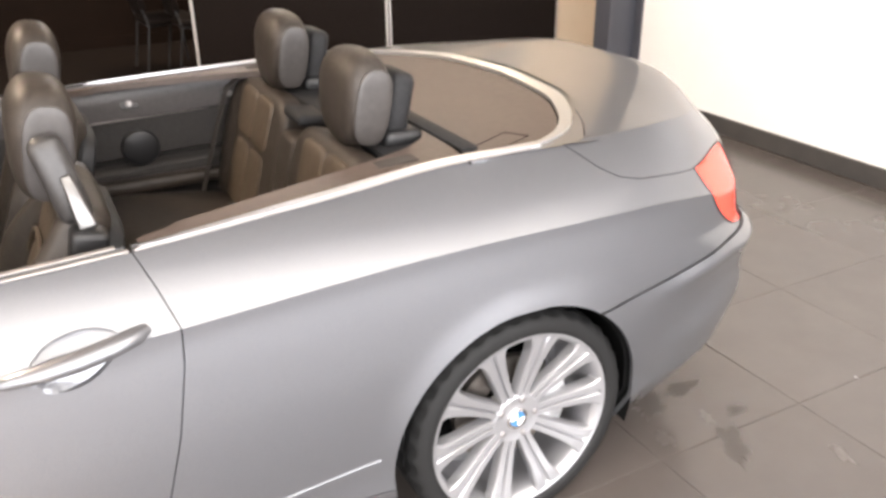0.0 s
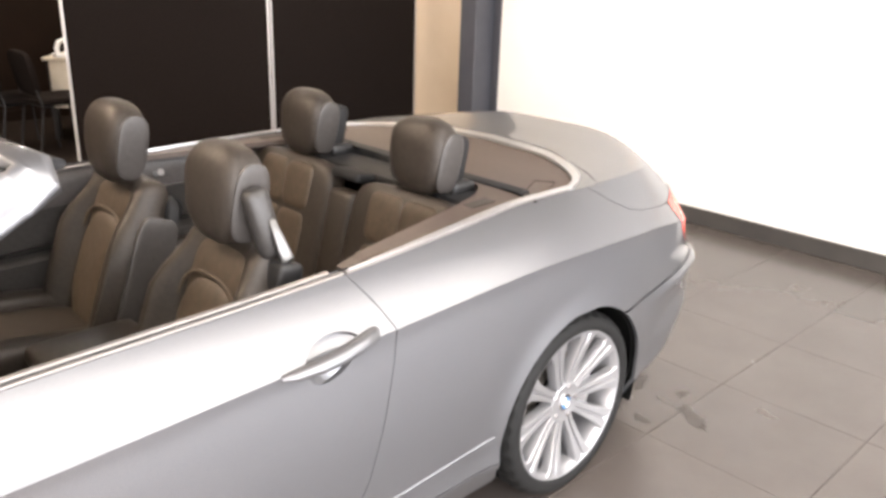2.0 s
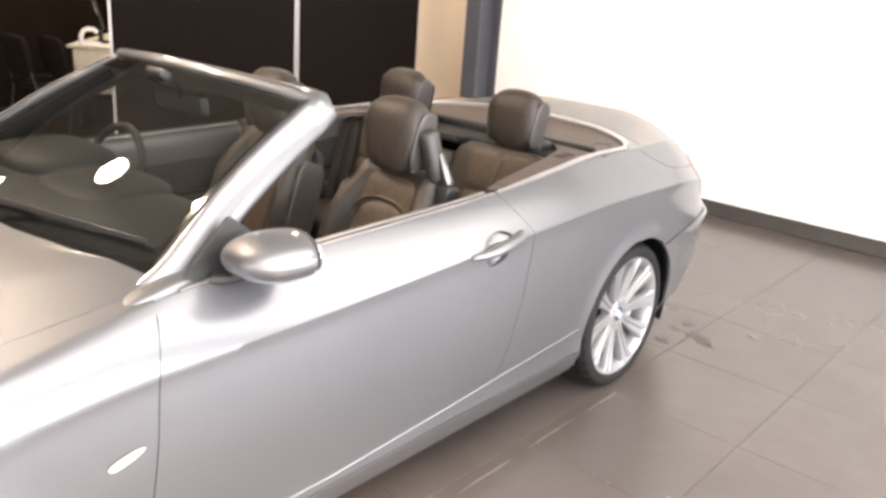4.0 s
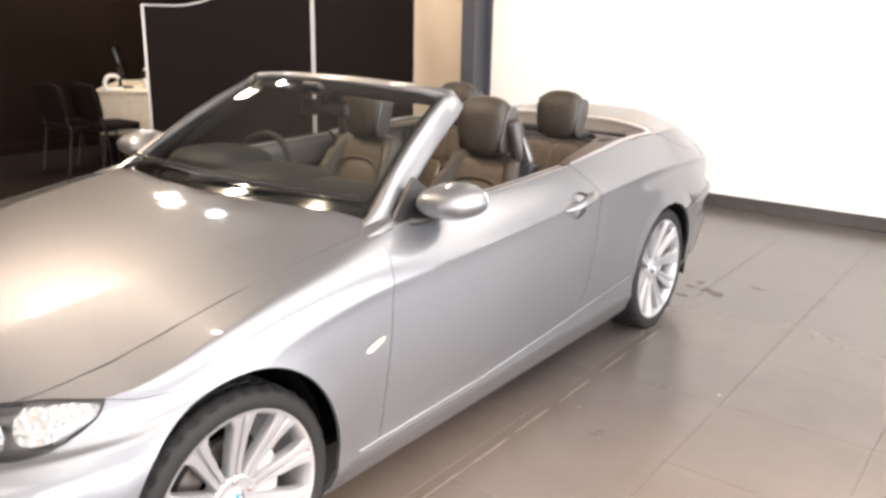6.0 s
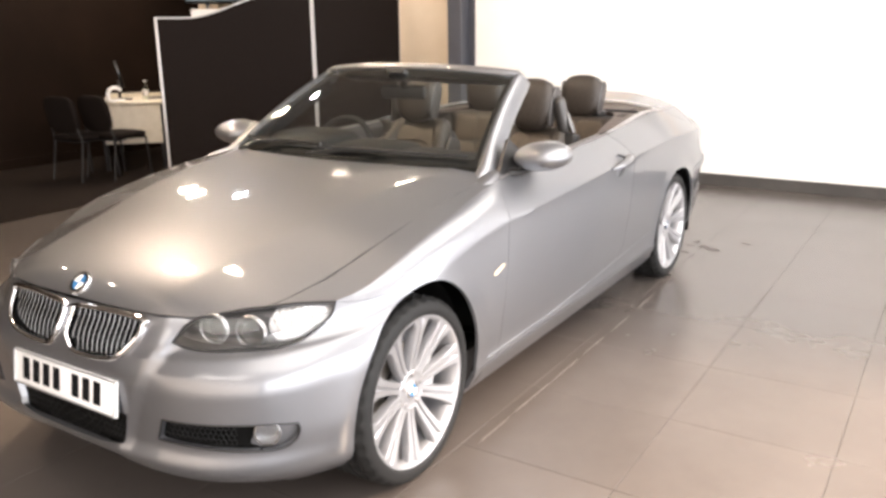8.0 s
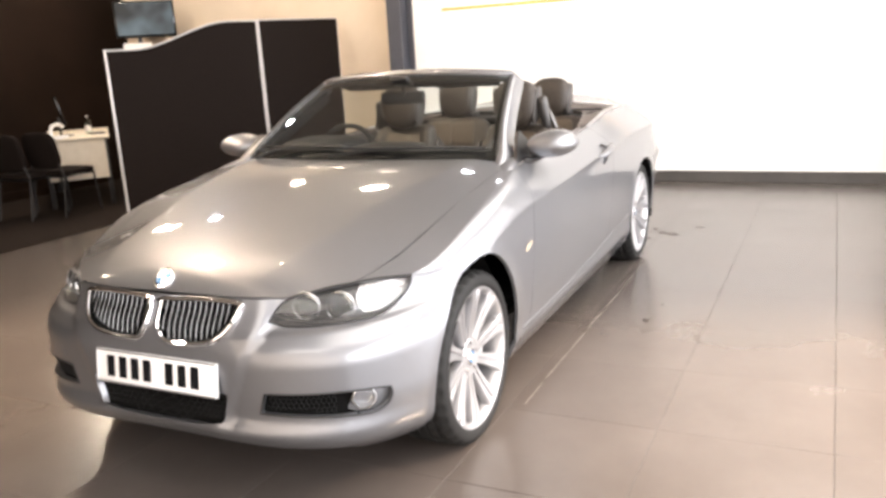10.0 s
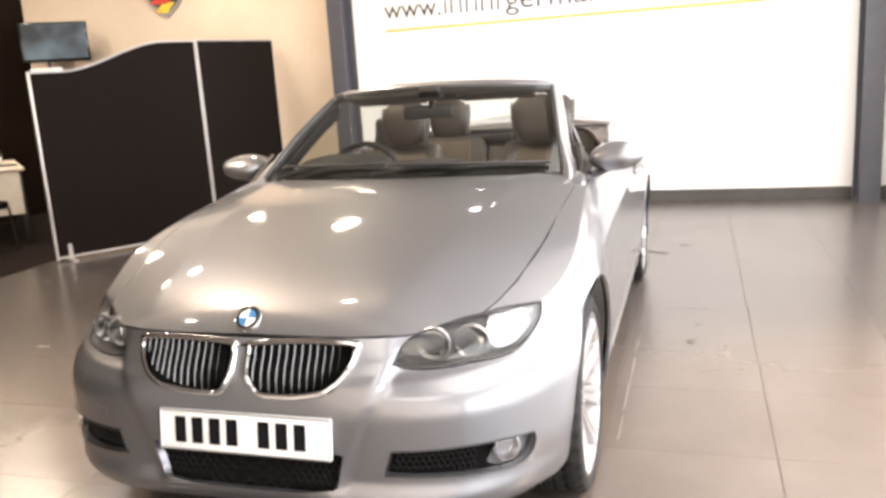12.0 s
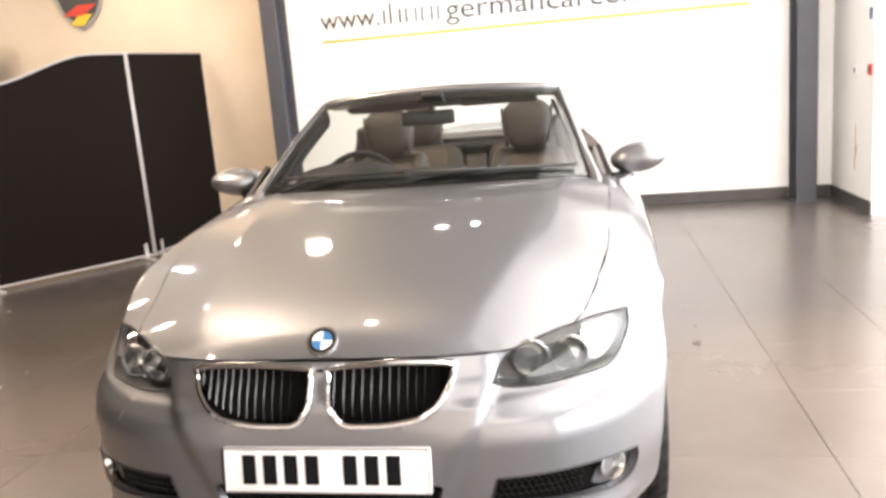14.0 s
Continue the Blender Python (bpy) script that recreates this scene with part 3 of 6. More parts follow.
# door edges, as seen from the side
door_front = [(0.535, 0.0), (0.53, 0.24), (0.55, 0.45), (0.575, 0.65), (0.585, 0.80), (0.62, 0.90), (0.66, 1.1)]
door_rear = [(1.40, 0.0), (1.42, 0.262), (1.66, 0.278), (1.76, 0.31), (1.83, 0.36), (1.88, 0.46), (1.925, 0.62), (1.955, 0.78), (1.96, 0.85), (1.935, 0.92), (1.912, 0.966), (1.90, 1.1)]


def body(u, v):
    """The flank carried on over the waist: v beyond 1 turns onto the bonnet or boot."""
    u, v = np.asarray(u, float), np.asarray(v, float)
    low = side_surface(u, np.minimum(v, 1))
    rim = side_surface(u, np.ones_like(u))
    up = top_surface(rim[..., 0], rim[..., 1] * (1 - 0.5 * np.clip(v - 1, 0, 1)))
    return np.where((v > 1)[..., None], up, low)


def uv_of(x, z):
    """Flank coordinates of the point that shows at x, z from the side."""
    u, v = u_at(x, 0.5), 0.5
    vs = np.linspace(0, 1, 300)
    for _ in range(4):
        zs = side_surface(np.full(300, u), vs)[:, 2]
        v = float(np.interp(z, zs, vs)) if zs[0] < z < zs[-1] else (z - zs[0] if z <= zs[0] else 1 + 3 * (z - zs[-1]))
        u = u_at(x, min(max(v, 0.0), 1.0))
    return (u, v)

# ---- the car: panels ----
def closed_uv(pts, steps=6):
    return ring_curve(pts, steps)


head_hole = closed_uv([(0.343, 0.732, 1), (0.38, 0.684), (0.446, 0.658), (0.572, 0.648), (0.70, 0.637), (0.775, 0.685), (0.85, 0.83), (0.872, 0.985, 1), (0.76, 1.10), (0.68, 1.125), (0.59, 1.14), (0.46, 1.055), (0.383, 0.93)])
kidney_hole = closed_uv([(0.247, 0.950), (0.248, 0.875), (0.240, 0.775), (0.216, 0.668), (0.158, 0.590), (0.09, 0.560), (0.040, 0.553), (0.018, 0.560), (0.0105, 0.605), (0.0085, 0.70), (0.0085, 0.88), (0.018, 0.950), (0.126, 0.980)])
duct_hole = closed_uv([(0.245, 0.230, 1), (0.265, 0.333, 1), (0.40, 0.335), (0.53, 0.334), (0.66, 0.326), (0.752, 0.314, 1), (0.758, 0.28), (0.742, 0.235), (0.68, 0.205), (0.54, 0.212), (0.40, 0.221)])
mouth_hole = np.array([(-0.01, 0.135), (0.06, 0.14), (0.131, 0.165), (0.147, 0.318), (0.09, 0.322), (-0.01, 0.322)])
tail_hole = closed_uv([(4.198, 0.735, 1), (4.208, 0.61), (4.29, 0.53), (4.42, 0.49), (4.56, 0.487), (4.62, 0.53), (4.62, 0.66), (4.56, 0.80), (4.48, 0.815), (4.37, 0.80)])


def edge_uv(points):
    return [uv_of(x, z) for x, z in points]


def keep(outline):
    return np.array(outline, float)


def grow(poly, d):
    """Moves an outline outward (d > 0) or inward by about d."""
    c = poly.mean(0)
    n = np.roll(poly, -1, 0) - np.roll(poly, 1, 0)
    n = np.stack([n[:, 1], -n[:, 0]], 1) / np.maximum(np.linalg.norm(n, axis=1), 1e-9)[:, None]
    area = 0.5 * np.sum(poly[:, 0] * np.roll(poly[:, 1], -1) - np.roll(poly[:, 0], -1) * poly[:, 1])
    return poly + (d if area > 0 else -d) * n


df, dr = edge_uv(door_front), edge_uv(door_rear)
seam_rear = [(3.80, 0.355), (3.854, 0.365), (4.03, 0.407), (4.252, 0.459), (4.387, 0.472), (4.56, 0.479), (4.8, 0.485), (uv_end, 0.485)]
SK = 0.092
bonnet_edge = [(0.385, 0.96), (0.455, 1.06), (0.585, 1.15), (0.675, 1.14), (0.75, 1.18), (0.86, 1.245), (1.009, 1.285), (1.15, 1.25), (1.261, 1.222), (1.42, 1.17), (1.587, 1.131), (1.75, 1.12)]

bumper_keep = keep([(-0.1, -0.2), (1.25, -0.2), (1.25, 0.62), (1.10, 0.72), (1.03, 0.78), (0.95, 0.88), (0.872, 0.985), (0.75, 1.09), (0.60, 1.12), (0.46, 1.04), (0.385, 0.97), (0.33, 0.99), (0.25, 1.0), (-0.1, 1.0)])
wing_keep = keep([(1.10, 0.726), (1.03, 0.786), (0.95, 0.886), (0.872, 0.992), (0.76, 1.115), (0.69, 1.135)]
                 + [(u, v - 0.006) for u, v in bonnet_edge[4:]]
                 + [(u - G, v) for u, v in df[::-1][1:-1]] + [(df[1][0], SK), (1.10, SK)])
door_keep = keep([(u + G, v) for u, v in df[1:]] + [(u - G, v) for u, v in dr[::-1][:-2]] + [(dr[1][0], SK), (df[1][0], SK)])
boot_side = [(3.912, 1.06), (3.918, 0.964), (3.929, 0.841), (3.952, 0.772), (3.993, 0.738), (4.105, 0.73), (4.198, 0.735), (4.37, 0.80)]
quarter_keep = keep([(u + G, v) for u, v in dr[2:]] + [(3.3, 1.02), (3.7, 1.02), (3.86, 1.06)] + [(u - G, v - 0.002) for u, v in boot_side]
                    + [(4.66, 0.62), (4.66, 0.495)] + [(u, v + 0.005) for u, v in seam_rear[::-1][2:]] + [(3.80, SK), (dr[2][0], SK)])
rear_keep = keep([(3.70, -0.2), (uv_end + 0.1, -0.2), (uv_end + 0.1, 0.485)] + [(u, v - 0.002) for u, v in seam_rear[::-1]])
boot_side_keep = keep([(u + G, v + 0.002) for u, v in boot_side] + [(4.48, 0.82), (4.56, 0.805), (4.63, 0.66), (4.63, 0.50), (uv_end + 0.1, 0.49), (uv_end + 0.1, 1.1), (3.914, 1.1)])


def both(name, data, mat, label=""):
    """A panel on the car's left and its mirror image on the right."""
    part(name, data, mat, car, label)
    part(name, mirrored(data), mat, car, label)


# one dark shell under all panels, so that the gaps read as gaps
def lining(u, v):
    p = body(u, v)
    c = np.array([1.5, 0.0, 0.55])
    d = p - c
    d = d * np.array([0.988, 0.975, 0.95])
    return c + d


shell_holes = [grow(arch_front, 0.004), grow(arch_rear, 0.004), grow(head_hole, 0.0), tail_hole]
shell = trimmed(lining, (0, uv_end, 0, 1.0), (0.03, 0.03), None, shell_holes, mirror=True)
part("inner_shell", shell, GAP, car, "dark inner structure")

bumper = trimmed(body, (0, 1.302, 0, 1.125), STEP, bumper_keep, [arch_front, head_hole, kidney_hole, duct_hole, mouth_hole], mirror=True, thick=0.02)
part("front_bumper", bumper, PAINT, car, "painted front bumper")
both("front_wing", trimmed(body, (0.6, 2.0, 0, 1.325), STEP, wing_keep, [arch_front, head_hole], thick=0.012), PAINT)
hu, hv = uv_of(1.775, 0.852)
cup_poly = closed_uv([(hu - 0.085, hv - 0.03), (hu - 0.045, hv + 0.075), (hu + 0.02, hv + 0.105), (hu + 0.07, hv + 0.06), (hu + 0.075, hv - 0.01), (hu + 0.02, hv - 0.06), (hu - 0.05, hv - 0.065)])
both("door", trimmed(body, (1.55, 3.1, 0, 1.0), STEP, door_keep, [cup_poly], thick=0.012), PAINT)
both("rear_wing", trimmed(body, (2.45, 4.8, 0, 1.0625), STEP, quarter_keep, [arch_rear, tail_hole], thick=0.012), PAINT)
part("rear_bumper", trimmed(body, (3.7, uv_end, 0, 0.6), STEP, rear_keep, [arch_rear, tail_hole], mirror=True, thick=0.012), PAINT, car, "painted rear bumper")
both("side_skirt", trimmed(body, (1.35, 3.6, 0, 0.088), (0.014, 0.011), None, [arch_front, arch_rear], thick=0.02), PAINT)

# bonnet, boot lid and the band round the folded roof, seen from above
_hood_edge = body(np.array([p[0] for p in bonnet_edge]), np.array([p[1] for p in bonnet_edge]))
_lip = body(np.array([0.0, 0.03, 0.08, 0.15, 0.22, 0.29, 0.34]), np.ones(7))
hood_half = [(float(x) + 0.0035, float(-y)) for x, y, z in _lip] + [(float(x), float(-y)) for x, y, z in _hood_edge] + [(0.68, 0.742), (0.67, 0.68), (0.605, 0.5), (0.55, 0.25), (0.53, 0.0)]
hood_poly = np.array([(x, -y) for x, y in hood_half] + [(x, y) for x, y in hood_half[::-1]][1:-1])
part("bonnet", trimmed(top_surface, (-0.69, 0.75, -0.78, 0.78), (0.014, 0.014), hood_poly, [], thick=0.012), PAINT, car, "smooth painted bonnet")

boot_front = curve((0, 3.272), (0.3, 3.238), (0.42, 3.185), (0.5, 3.145), (0.56, 3.115), (0.62, 3.075), (0.674, 3.03), (0.71, 2.965), (0.74, 2.95))
tonneau_back = curve((0, 3.20), (0.3, 3.165), (0.45, 3.105), (0.578, 3.012), (0.62, 2.955), (0.651, 2.885), (0.69, 2.72), (0.72, 2.55))


def raised(f, h):
    def g(x, y):
        p = f(x, y)
        p[..., 2] += h
        return p
    return g


def rim_y(x):
    return float(np.interp(x, _rim[:, 0], -_rim[:, 1]))


ys = np.linspace(-0.69, 0.69, 61)
rs = np.linspace(3.03, 3.668, 30)
lid_poly = np.array([(float(boot_front(abs(y))) + G, y) for y in np.linspace(-0.68, 0.68, 81)] + [(x, rim_y(x)) for x in rs] + [(3.671, 0.0)] + [(x, -rim_y(x)) for x in rs[::-1]])
lid_verts, lid_faces = trimmed(top_surface, (2.9, 3.672, -0.72, 0.72), (0.012, 0.012), lid_poly, [])
side_v, side_f = trimmed(body, (3.88, uv_end, 0.45, 1.0), STEP, boot_side_keep, [tail_hole], mirror=True, thick=0.01)
off = len(lid_verts)
part("boot_lid", (list(lid_verts) + list(side_v), list(lid_faces) + [tuple(k + off for k in f) for f in side_f]), PAINT, car, "rounded painted boot lid")
yb = np.linspace(-0.685, -0.44, 24)
band_poly = np.array([(float(tonneau_back(abs(y))) + 0.049, y) for y in yb] + [(float(boot_front(abs(y))) - G, y) for y in yb[::-1]])
both("deck_corner", trimmed(top_surface, (2.70, 3.25, -0.70, -0.40), (0.01, 0.01), band_poly, []), PAINT)
lid_lip = np.array([(float(tonneau_back(abs(y))) + 0.046, y) for y in np.linspace(-0.45, 0.45, 40)] + [(3.32, 0.45), (3.32, -0.45)])
part("deck_lip", trimmed(raised(top_surface, -0.006), (3.10, 3.33, -0.46, 0.46), (0.014, 0.014), lid_lip, []), PAINT, car)
yc = np.linspace(-0.664, 0.664, 121)
chrome_band = np.array([(float(tonneau_back(abs(y))) + 0.004, y) for y in yc] + [(float(tonneau_back(abs(y))) + 0.048, y) for y in yc[::-1]])


part("deck_trim", trimmed(raised(top_surface, 0.006), (2.5, 3.32, -0.70, 0.70), (0.008, 0.008), chrome_band, [], thick=0.012), SATIN, car, "curved satin metal trim band")
strip_x = np.linspace(1.925, 2.90, 40)
side_trim = np.array([(x, -(rim_y(x) - 0.004)) for x in strip_x] + [(x, -(rim_y(x) - 0.010 - 0.020 * min(1.0, (x - 1.92) / 0.5))) for x in strip_x[::-1]])
both("side_trim", trimmed(raised(top_surface, 0.009), (1.90, 2.93, -0.78, -0.60), (0.01, 0.004), side_trim, [], thick=0.008), SATIN, "satin metal strip beside the cover")
both("corner_filler", trimmed(raised(top_surface, -0.003), (2.99, 3.07, -0.69, -0.645), (0.01, 0.009)), PAINT)

# ---- wheels ----
R_TYRE = 0.324


def wheel(x, side, turn=0.0):
    """A ten-spoke alloy wheel with its tyre, disc and caliper; side -1 is the car's left."""
    yc = side * 0.745
    wheel_ob = part("wheel", lathe([(0.21, -0.10), (0.247, -0.10), (0.250, -0.02), (0.238, 0.02), (0.243, 0.08), (0.250, 0.098), (0.258, 0.105), (0.264, 0.106), (0.267, 0.100), (0.260, 0.09)], 64), RIM, car, "silver alloy wheel")
    if side < 0:
        wheel_ob.matrix_basis = pose(x, yc, R_TYRE - 0.003, 0, turn, 180)
    else:
        wheel_ob.matrix_basis = pose(x, yc, R_TYRE - 0.003, 0, turn, 0)
    # the outer face looks along +y here
    tyre = [(0.255, -0.108), (0.272, -0.114), (0.298, -0.113), (0.315, -0.104), (0.322, -0.085)]
    for k in range(5):
        a = -0.072 + 0.036 * k
        tyre += [(R_TYRE, a - 0.012), (R_TYRE, a + 0.010), (R_TYRE - 0.007, a + 0.012), (R_TYRE - 0.007, a + 0.016)] if k < 4 else [(R_TYRE, a - 0.012), (R_TYRE, a + 0.008)]
    tyre += [(0.322, 0.086), (0.315, 0.101), (0.309, 0.106), (0.298, 0.1115), (0.277, 0.114), (0.269, 0.111), (0.264, 0.104)]
    tread = lathe(tyre, 144)
    for k, v in enumerate(tread.verts):
        r = math.hypot(v.co.x, v.co.z)
        a = math.atan2(v.co.z, v.co.x) * 72 / (2 * math.pi) + 8 * abs(v.co.y)
        if r > 0.3135 and abs(v.co.y) > 0.045 and math.floor(a) % 2 == 0:
            v.co.x, v.co.z = v.co.x * (r - 0.006) / r, v.co.z * (r - 0.006) / r
    part("tyre", tread, RUBBER, wheel_ob, "black low-profile road tyre")
    bm = bmesh.new()
    for k in range(10):
        for sgn in (-1, 1):
            a0 = 2 * math.pi * k / 10
            prof = [(0.060, 0.0105, 0.070, 0.0095), (0.10, 0.0115, 0.072, 0.0100), (0.15, 0.0132, 0.080, 0.0112), (0.20, 0.0155, 0.090, 0.0130), (0.230, 0.0185, 0.097, 0.0155), (0.244, 0.0225, 0.099, 0.0185), (0.254, 0.0290, 0.100, 0.0235)]
            rows = []
            for r, off_, y_, w_ in prof:
                row = []
                for dx, dy in ((-w_, -0.03), (-w_ * 0.98, -0.001), (-w_ * 0.72, 0.004), (w_ * 0.72, 0.004), (w_ * 0.98, -0.001), (w_, -0.03)):
                    t = sgn * off_ + dx
                    row.append(bm.verts.new((r * math.cos(a0) - t * math.sin(a0), y_ + dy, r * math.sin(a0) + t * math.cos(a0))))
                rows.append(row)
            for r0, r1 in zip(rows, rows[1:]):
                for q in range(5):
                    bm.faces.new((r0[q], r0[q + 1], r1[q + 1], r1[q]))
        # shallow floor of the groove between the two ribs
        floor_rows = []
        for r, off_, y_, w_ in prof:
            floor_rows.append([bm.verts.new((r * math.cos(a0) - t * math.sin(a0), y_ - 0.006, r * math.sin(a0) + t * math.cos(a0))) for t in (-off_, off_)])
        for r0, r1 in zip(floor_rows, floor_rows[1:]):
            bm.faces.new((r0[0], r0[1], r1[1], r1[0]))
    bmesh.ops.recalc_face_normals(bm, faces=bm.faces[:])
    part("spokes", bm, RIM, wheel_ob, "ten pairs of slim silver spokes")
    part("hub", lathe([(0.0, 0.072), (0.034, 0.072), (0.040, 0.070), (0.066, 0.076), (0.074, 0.072), (0.078, 0.03), (0.03, 0.02)], 40), RIM, wheel_ob)
    for k in range(5):
        a = 2 * math.pi * (k + 0.5) / 5
        part("wheel_bolt", lathe([(0.0, 0.080), (0.006, 0.080), (0.009, 0.078), (0.009, 0.06)], 8, bm=None), STRIP, wheel_ob).location = (0.056 * math.cos(a), 0, 0.056 * math.sin(a))
    part("centre_cap", lathe([(0.0, 0.0785), (0.026, 0.0775), (0.031, 0.076), (0.033, 0.068)], 32), CHROME, wheel_ob, "round badge cap")
    for q in range(4):
        bq = bmesh.new()
        pts = [bq.verts.new((0, 0.0792, 0))] + [bq.verts.new((0.022 * math.cos(a), 0.0786, 0.022 * math.sin(a))) for a in np.linspace(q * math.pi / 2, (q + 1) * math.pi / 2, 7)]
        bq.faces.new(pts)
        bmesh.ops.recalc_face_normals(bq, faces=bq.faces[:])
        part("badge_quarter", bq, BADGEBLUE if q % 2 else BADGEWHITE, wheel_ob)
    part("brake_disc", lathe([(0.08, 0.0), (0.085, 0.02), (0.155, 0.02), (0.158, 0.012), (0.155, -0.004), (0.09, -0.004)], 64), DISC, wheel_ob, "steel brake disc")
    cal = lathe([(0.105, -0.02), (0.105, 0.05), (0.13, 0.056), (0.172, 0.05), (0.176, -0.02)], 64)
    kill = [f for f in cal.faces if not (math.pi - 0.45 < abs(math.atan2(f.calc_center_median().z, f.calc_center_median().x)) or False)]
    bmesh.ops.delete(cal, geom=kill, context="FACES")
    part("brake_caliper", cal, SATIN, wheel_ob)
    return wheel_ob


for wx, tw in ((0.0, 12.0), (2.76, 4.0)):
    for sd in (-1, 1):
        wheel(wx, sd, tw)
part("floor_pan", rbox(3.6, 1.3, 0.05, 0.01, 1, pose(1.55, 0, 0.215)), GAP, car)


def arch_liner(x, z, ra, rb, side, edge):
    """The dark tub above a wheel."""
    rows = []
    for y in (0.50, 0.66, 0.75, edge):
        rows.append([(x + ra * math.cos(a), side * y, z + rb * math.sin(a)) for a in np.linspace(-0.3, math.pi + 0.3, 33)])
    vs = [p for r in rows for p in r]
    fs = [(i * 33 + k, i * 33 + k + 1, (i + 1) * 33 + k + 1, (i + 1) * 33 + k) for i in range(3) for k in range(32)]
    k0 = len(vs)
    vs.append((x, side * 0.50, z))
    fs += [(k0, k, k + 1) for k in range(32)]
    part("wheel_arch_liner", (vs, fs), GAP, car, "dark wheel arch liner")


for sd in (-1, 1):
    arch_liner(0.008, 0.32, 0.345, 0.395, sd, 0.80)
    arch_liner(2.745, 0.325, 0.366, 0.362, sd, 0.862)

# ---- lamps, grilles, plate and badges ----
THIN = bpy.data.materials.new("thin_glass")
THIN.use_nodes = True
_nt = THIN.node_tree
_nt.nodes.clear()
_o = _nt.nodes.new("ShaderNodeOutputMaterial")
_mix = _nt.nodes.new("ShaderNodeMixShader")
_tr = _nt.nodes.new("ShaderNodeBsdfTransparent")
_gl = _nt.nodes.new("ShaderNodeBsdfGlossy")
_fr = _nt.nodes.new("ShaderNodeMath")
_lw = _nt.nodes.new("ShaderNodeLayerWeight")
_pw = _nt.nodes.new("ShaderNodeMath")
_pw.operation, _pw.inputs[1].default_value = "POWER", 3.2
_lw.inputs["Blend"].default_value = 0.5
_fr.operation, _fr.inputs[1].default_value, _fr.inputs[2].default_value = "MULTIPLY_ADD", 0.75, 0.10
_nt.links.new(_lw.outputs["Facing"], _pw.inputs[0])
_nt.links.new(_pw.outputs[0], _fr.inputs[0])
_tr.inputs["Color"].default_value = (0.90, 0.95, 0.92, 1)
_gl.inputs["Roughness"].default_value = 0.01
_nt.links.new(_fr.outputs[0], _mix.inputs[0])
_nt.links.new(_tr.outputs[0], _mix.inputs[1])
_nt.links.new(_gl.outputs[0], _mix.inputs[2])
_nt.links.new(_mix.outputs[0], _o.inputs[0])


LAMPLENS = THIN.copy()
LAMPLENS.name = "lamp_lens"
for _x in LAMPLENS.node_tree.nodes:
    if _x.type == "BSDF_TRANSPARENT":
        _x.inputs["Color"].default_value = (0.97, 0.97, 0.97, 1)
    if _x.type == "MATH" and _x.operation == "MULTIPLY_ADD":
        _x.inputs[1].default_value, _x.inputs[2].default_value = 0.45, 0.035


def pushed(d, side=0.35):
    """The body moved inward by d."""
    def g(u, v):
        p = body(u, v)
        p[..., 0] += d
        p[..., 1] += d * side
        return p
    return g


def wall_ring(poly, f0, f1, flip=False):
    a, b = f0(poly[:, 0], poly[:, 1]), f1(poly[:, 0], poly[:, 1])
    n = len(poly)
    faces = [(i, (i + 1) % n, n + (i + 1) % n, n + i) for i in range(n)]
    return a.tolist() + b.tolist(), [f[::-1] for f in faces] if flip else faces


def join(*datas):
    vs, fs = [], []
    for v, f in datas:
        k = len(vs)
        vs += [tuple(p) for p in v]
        fs += [tuple(i + k for i in q) for q in f]
    return vs, fs


def as_data(bm, m=None):
    if m is not None:
        bmesh.ops.transform(bm, matrix=m, verts=bm.verts[:])
    bm.verts.index_update()
    out = [tuple(v.co) for v in bm.verts], [tuple(v.index for v in f.verts) for f in bm.faces]
    bm.free()
    return out


def pair(name, data, mat, parents, label="", smooth=35):
    """The same piece on the left lamp and, mirrored, on the right one."""
    return part(name, data, mat, parents[0], label, smooth), part(name, mirrored(data), mat, parents[1], label, smooth)


both_cars = (car, car)
deep = pushed(0.055)
u0, u1, v0, v1 = head_hole[:, 0].min() - 0.02, head_hole[:, 0].max() + 0.02, head_hole[:, 1].min() - 0.02, head_hole[:, 1].max() + 0.02
lamps = pair("headlamp", join(trimmed(deep, (u0, u1, v0, v1), STEP, head_hole), wall_ring(head_hole, body, deep)), LAMPBLACK, both_cars, "clear-lens headlamp with a dark bezel")
for uc, vc, rr in ((0.460, 0.865, 0.044), (0.582, 0.815, 0.047)):
    c = body(np.array(uc), np.array(vc)) + np.array((0.022, 0.008, -0.002))
    m = pose(*c, 0, 0, 14)
    pair("lamp_bowl", as_data(lathe([(rr, -0.006), (rr * 0.95, 0.0), (rr * 0.8, 0.022), (rr * 0.5, 0.036), (0.0, 0.04)], 32, "x"), m), REFLECTOR, lamps, "silvered reflector bowl")
    pair("lamp_ring", as_data(lathe([(rr, -0.008), (rr + 0.003, -0.004), (rr + 0.004, 0.004), (rr - 0.001, 0.004), (rr - 0.002, -0.004)], 32, "x", closed=True), m), LAMPWHITE, lamps, "pale light ring")
    pair("lamp_projector", as_data(lathe([(0.0, -0.004), (0.014, -0.002), (0.026, 0.008), (0.031, 0.02)], 24, "x"), m), GLASS, lamps, "round projector lens")
ind = closed_uv([(0.66, 0.69), (0.71, 0.67), (0.765, 0.71), (0.835, 0.83), (0.855, 0.97), (0.77, 1.06), (0.70, 1.08), (0.65, 1.0), (0.635, 0.84)])
pair("indicator_reflector", trimmed(pushed(0.03), (0.62, 0.87, 0.62, 1.1), STEP, ind), LAMPWHITE, lamps, "pale ribbed indicator reflector")
pair("lens", trimmed(pushed(0.001), (u0, u1, v0, v1), STEP, head_hole), LAMPLENS, lamps, "clear lamp lens")
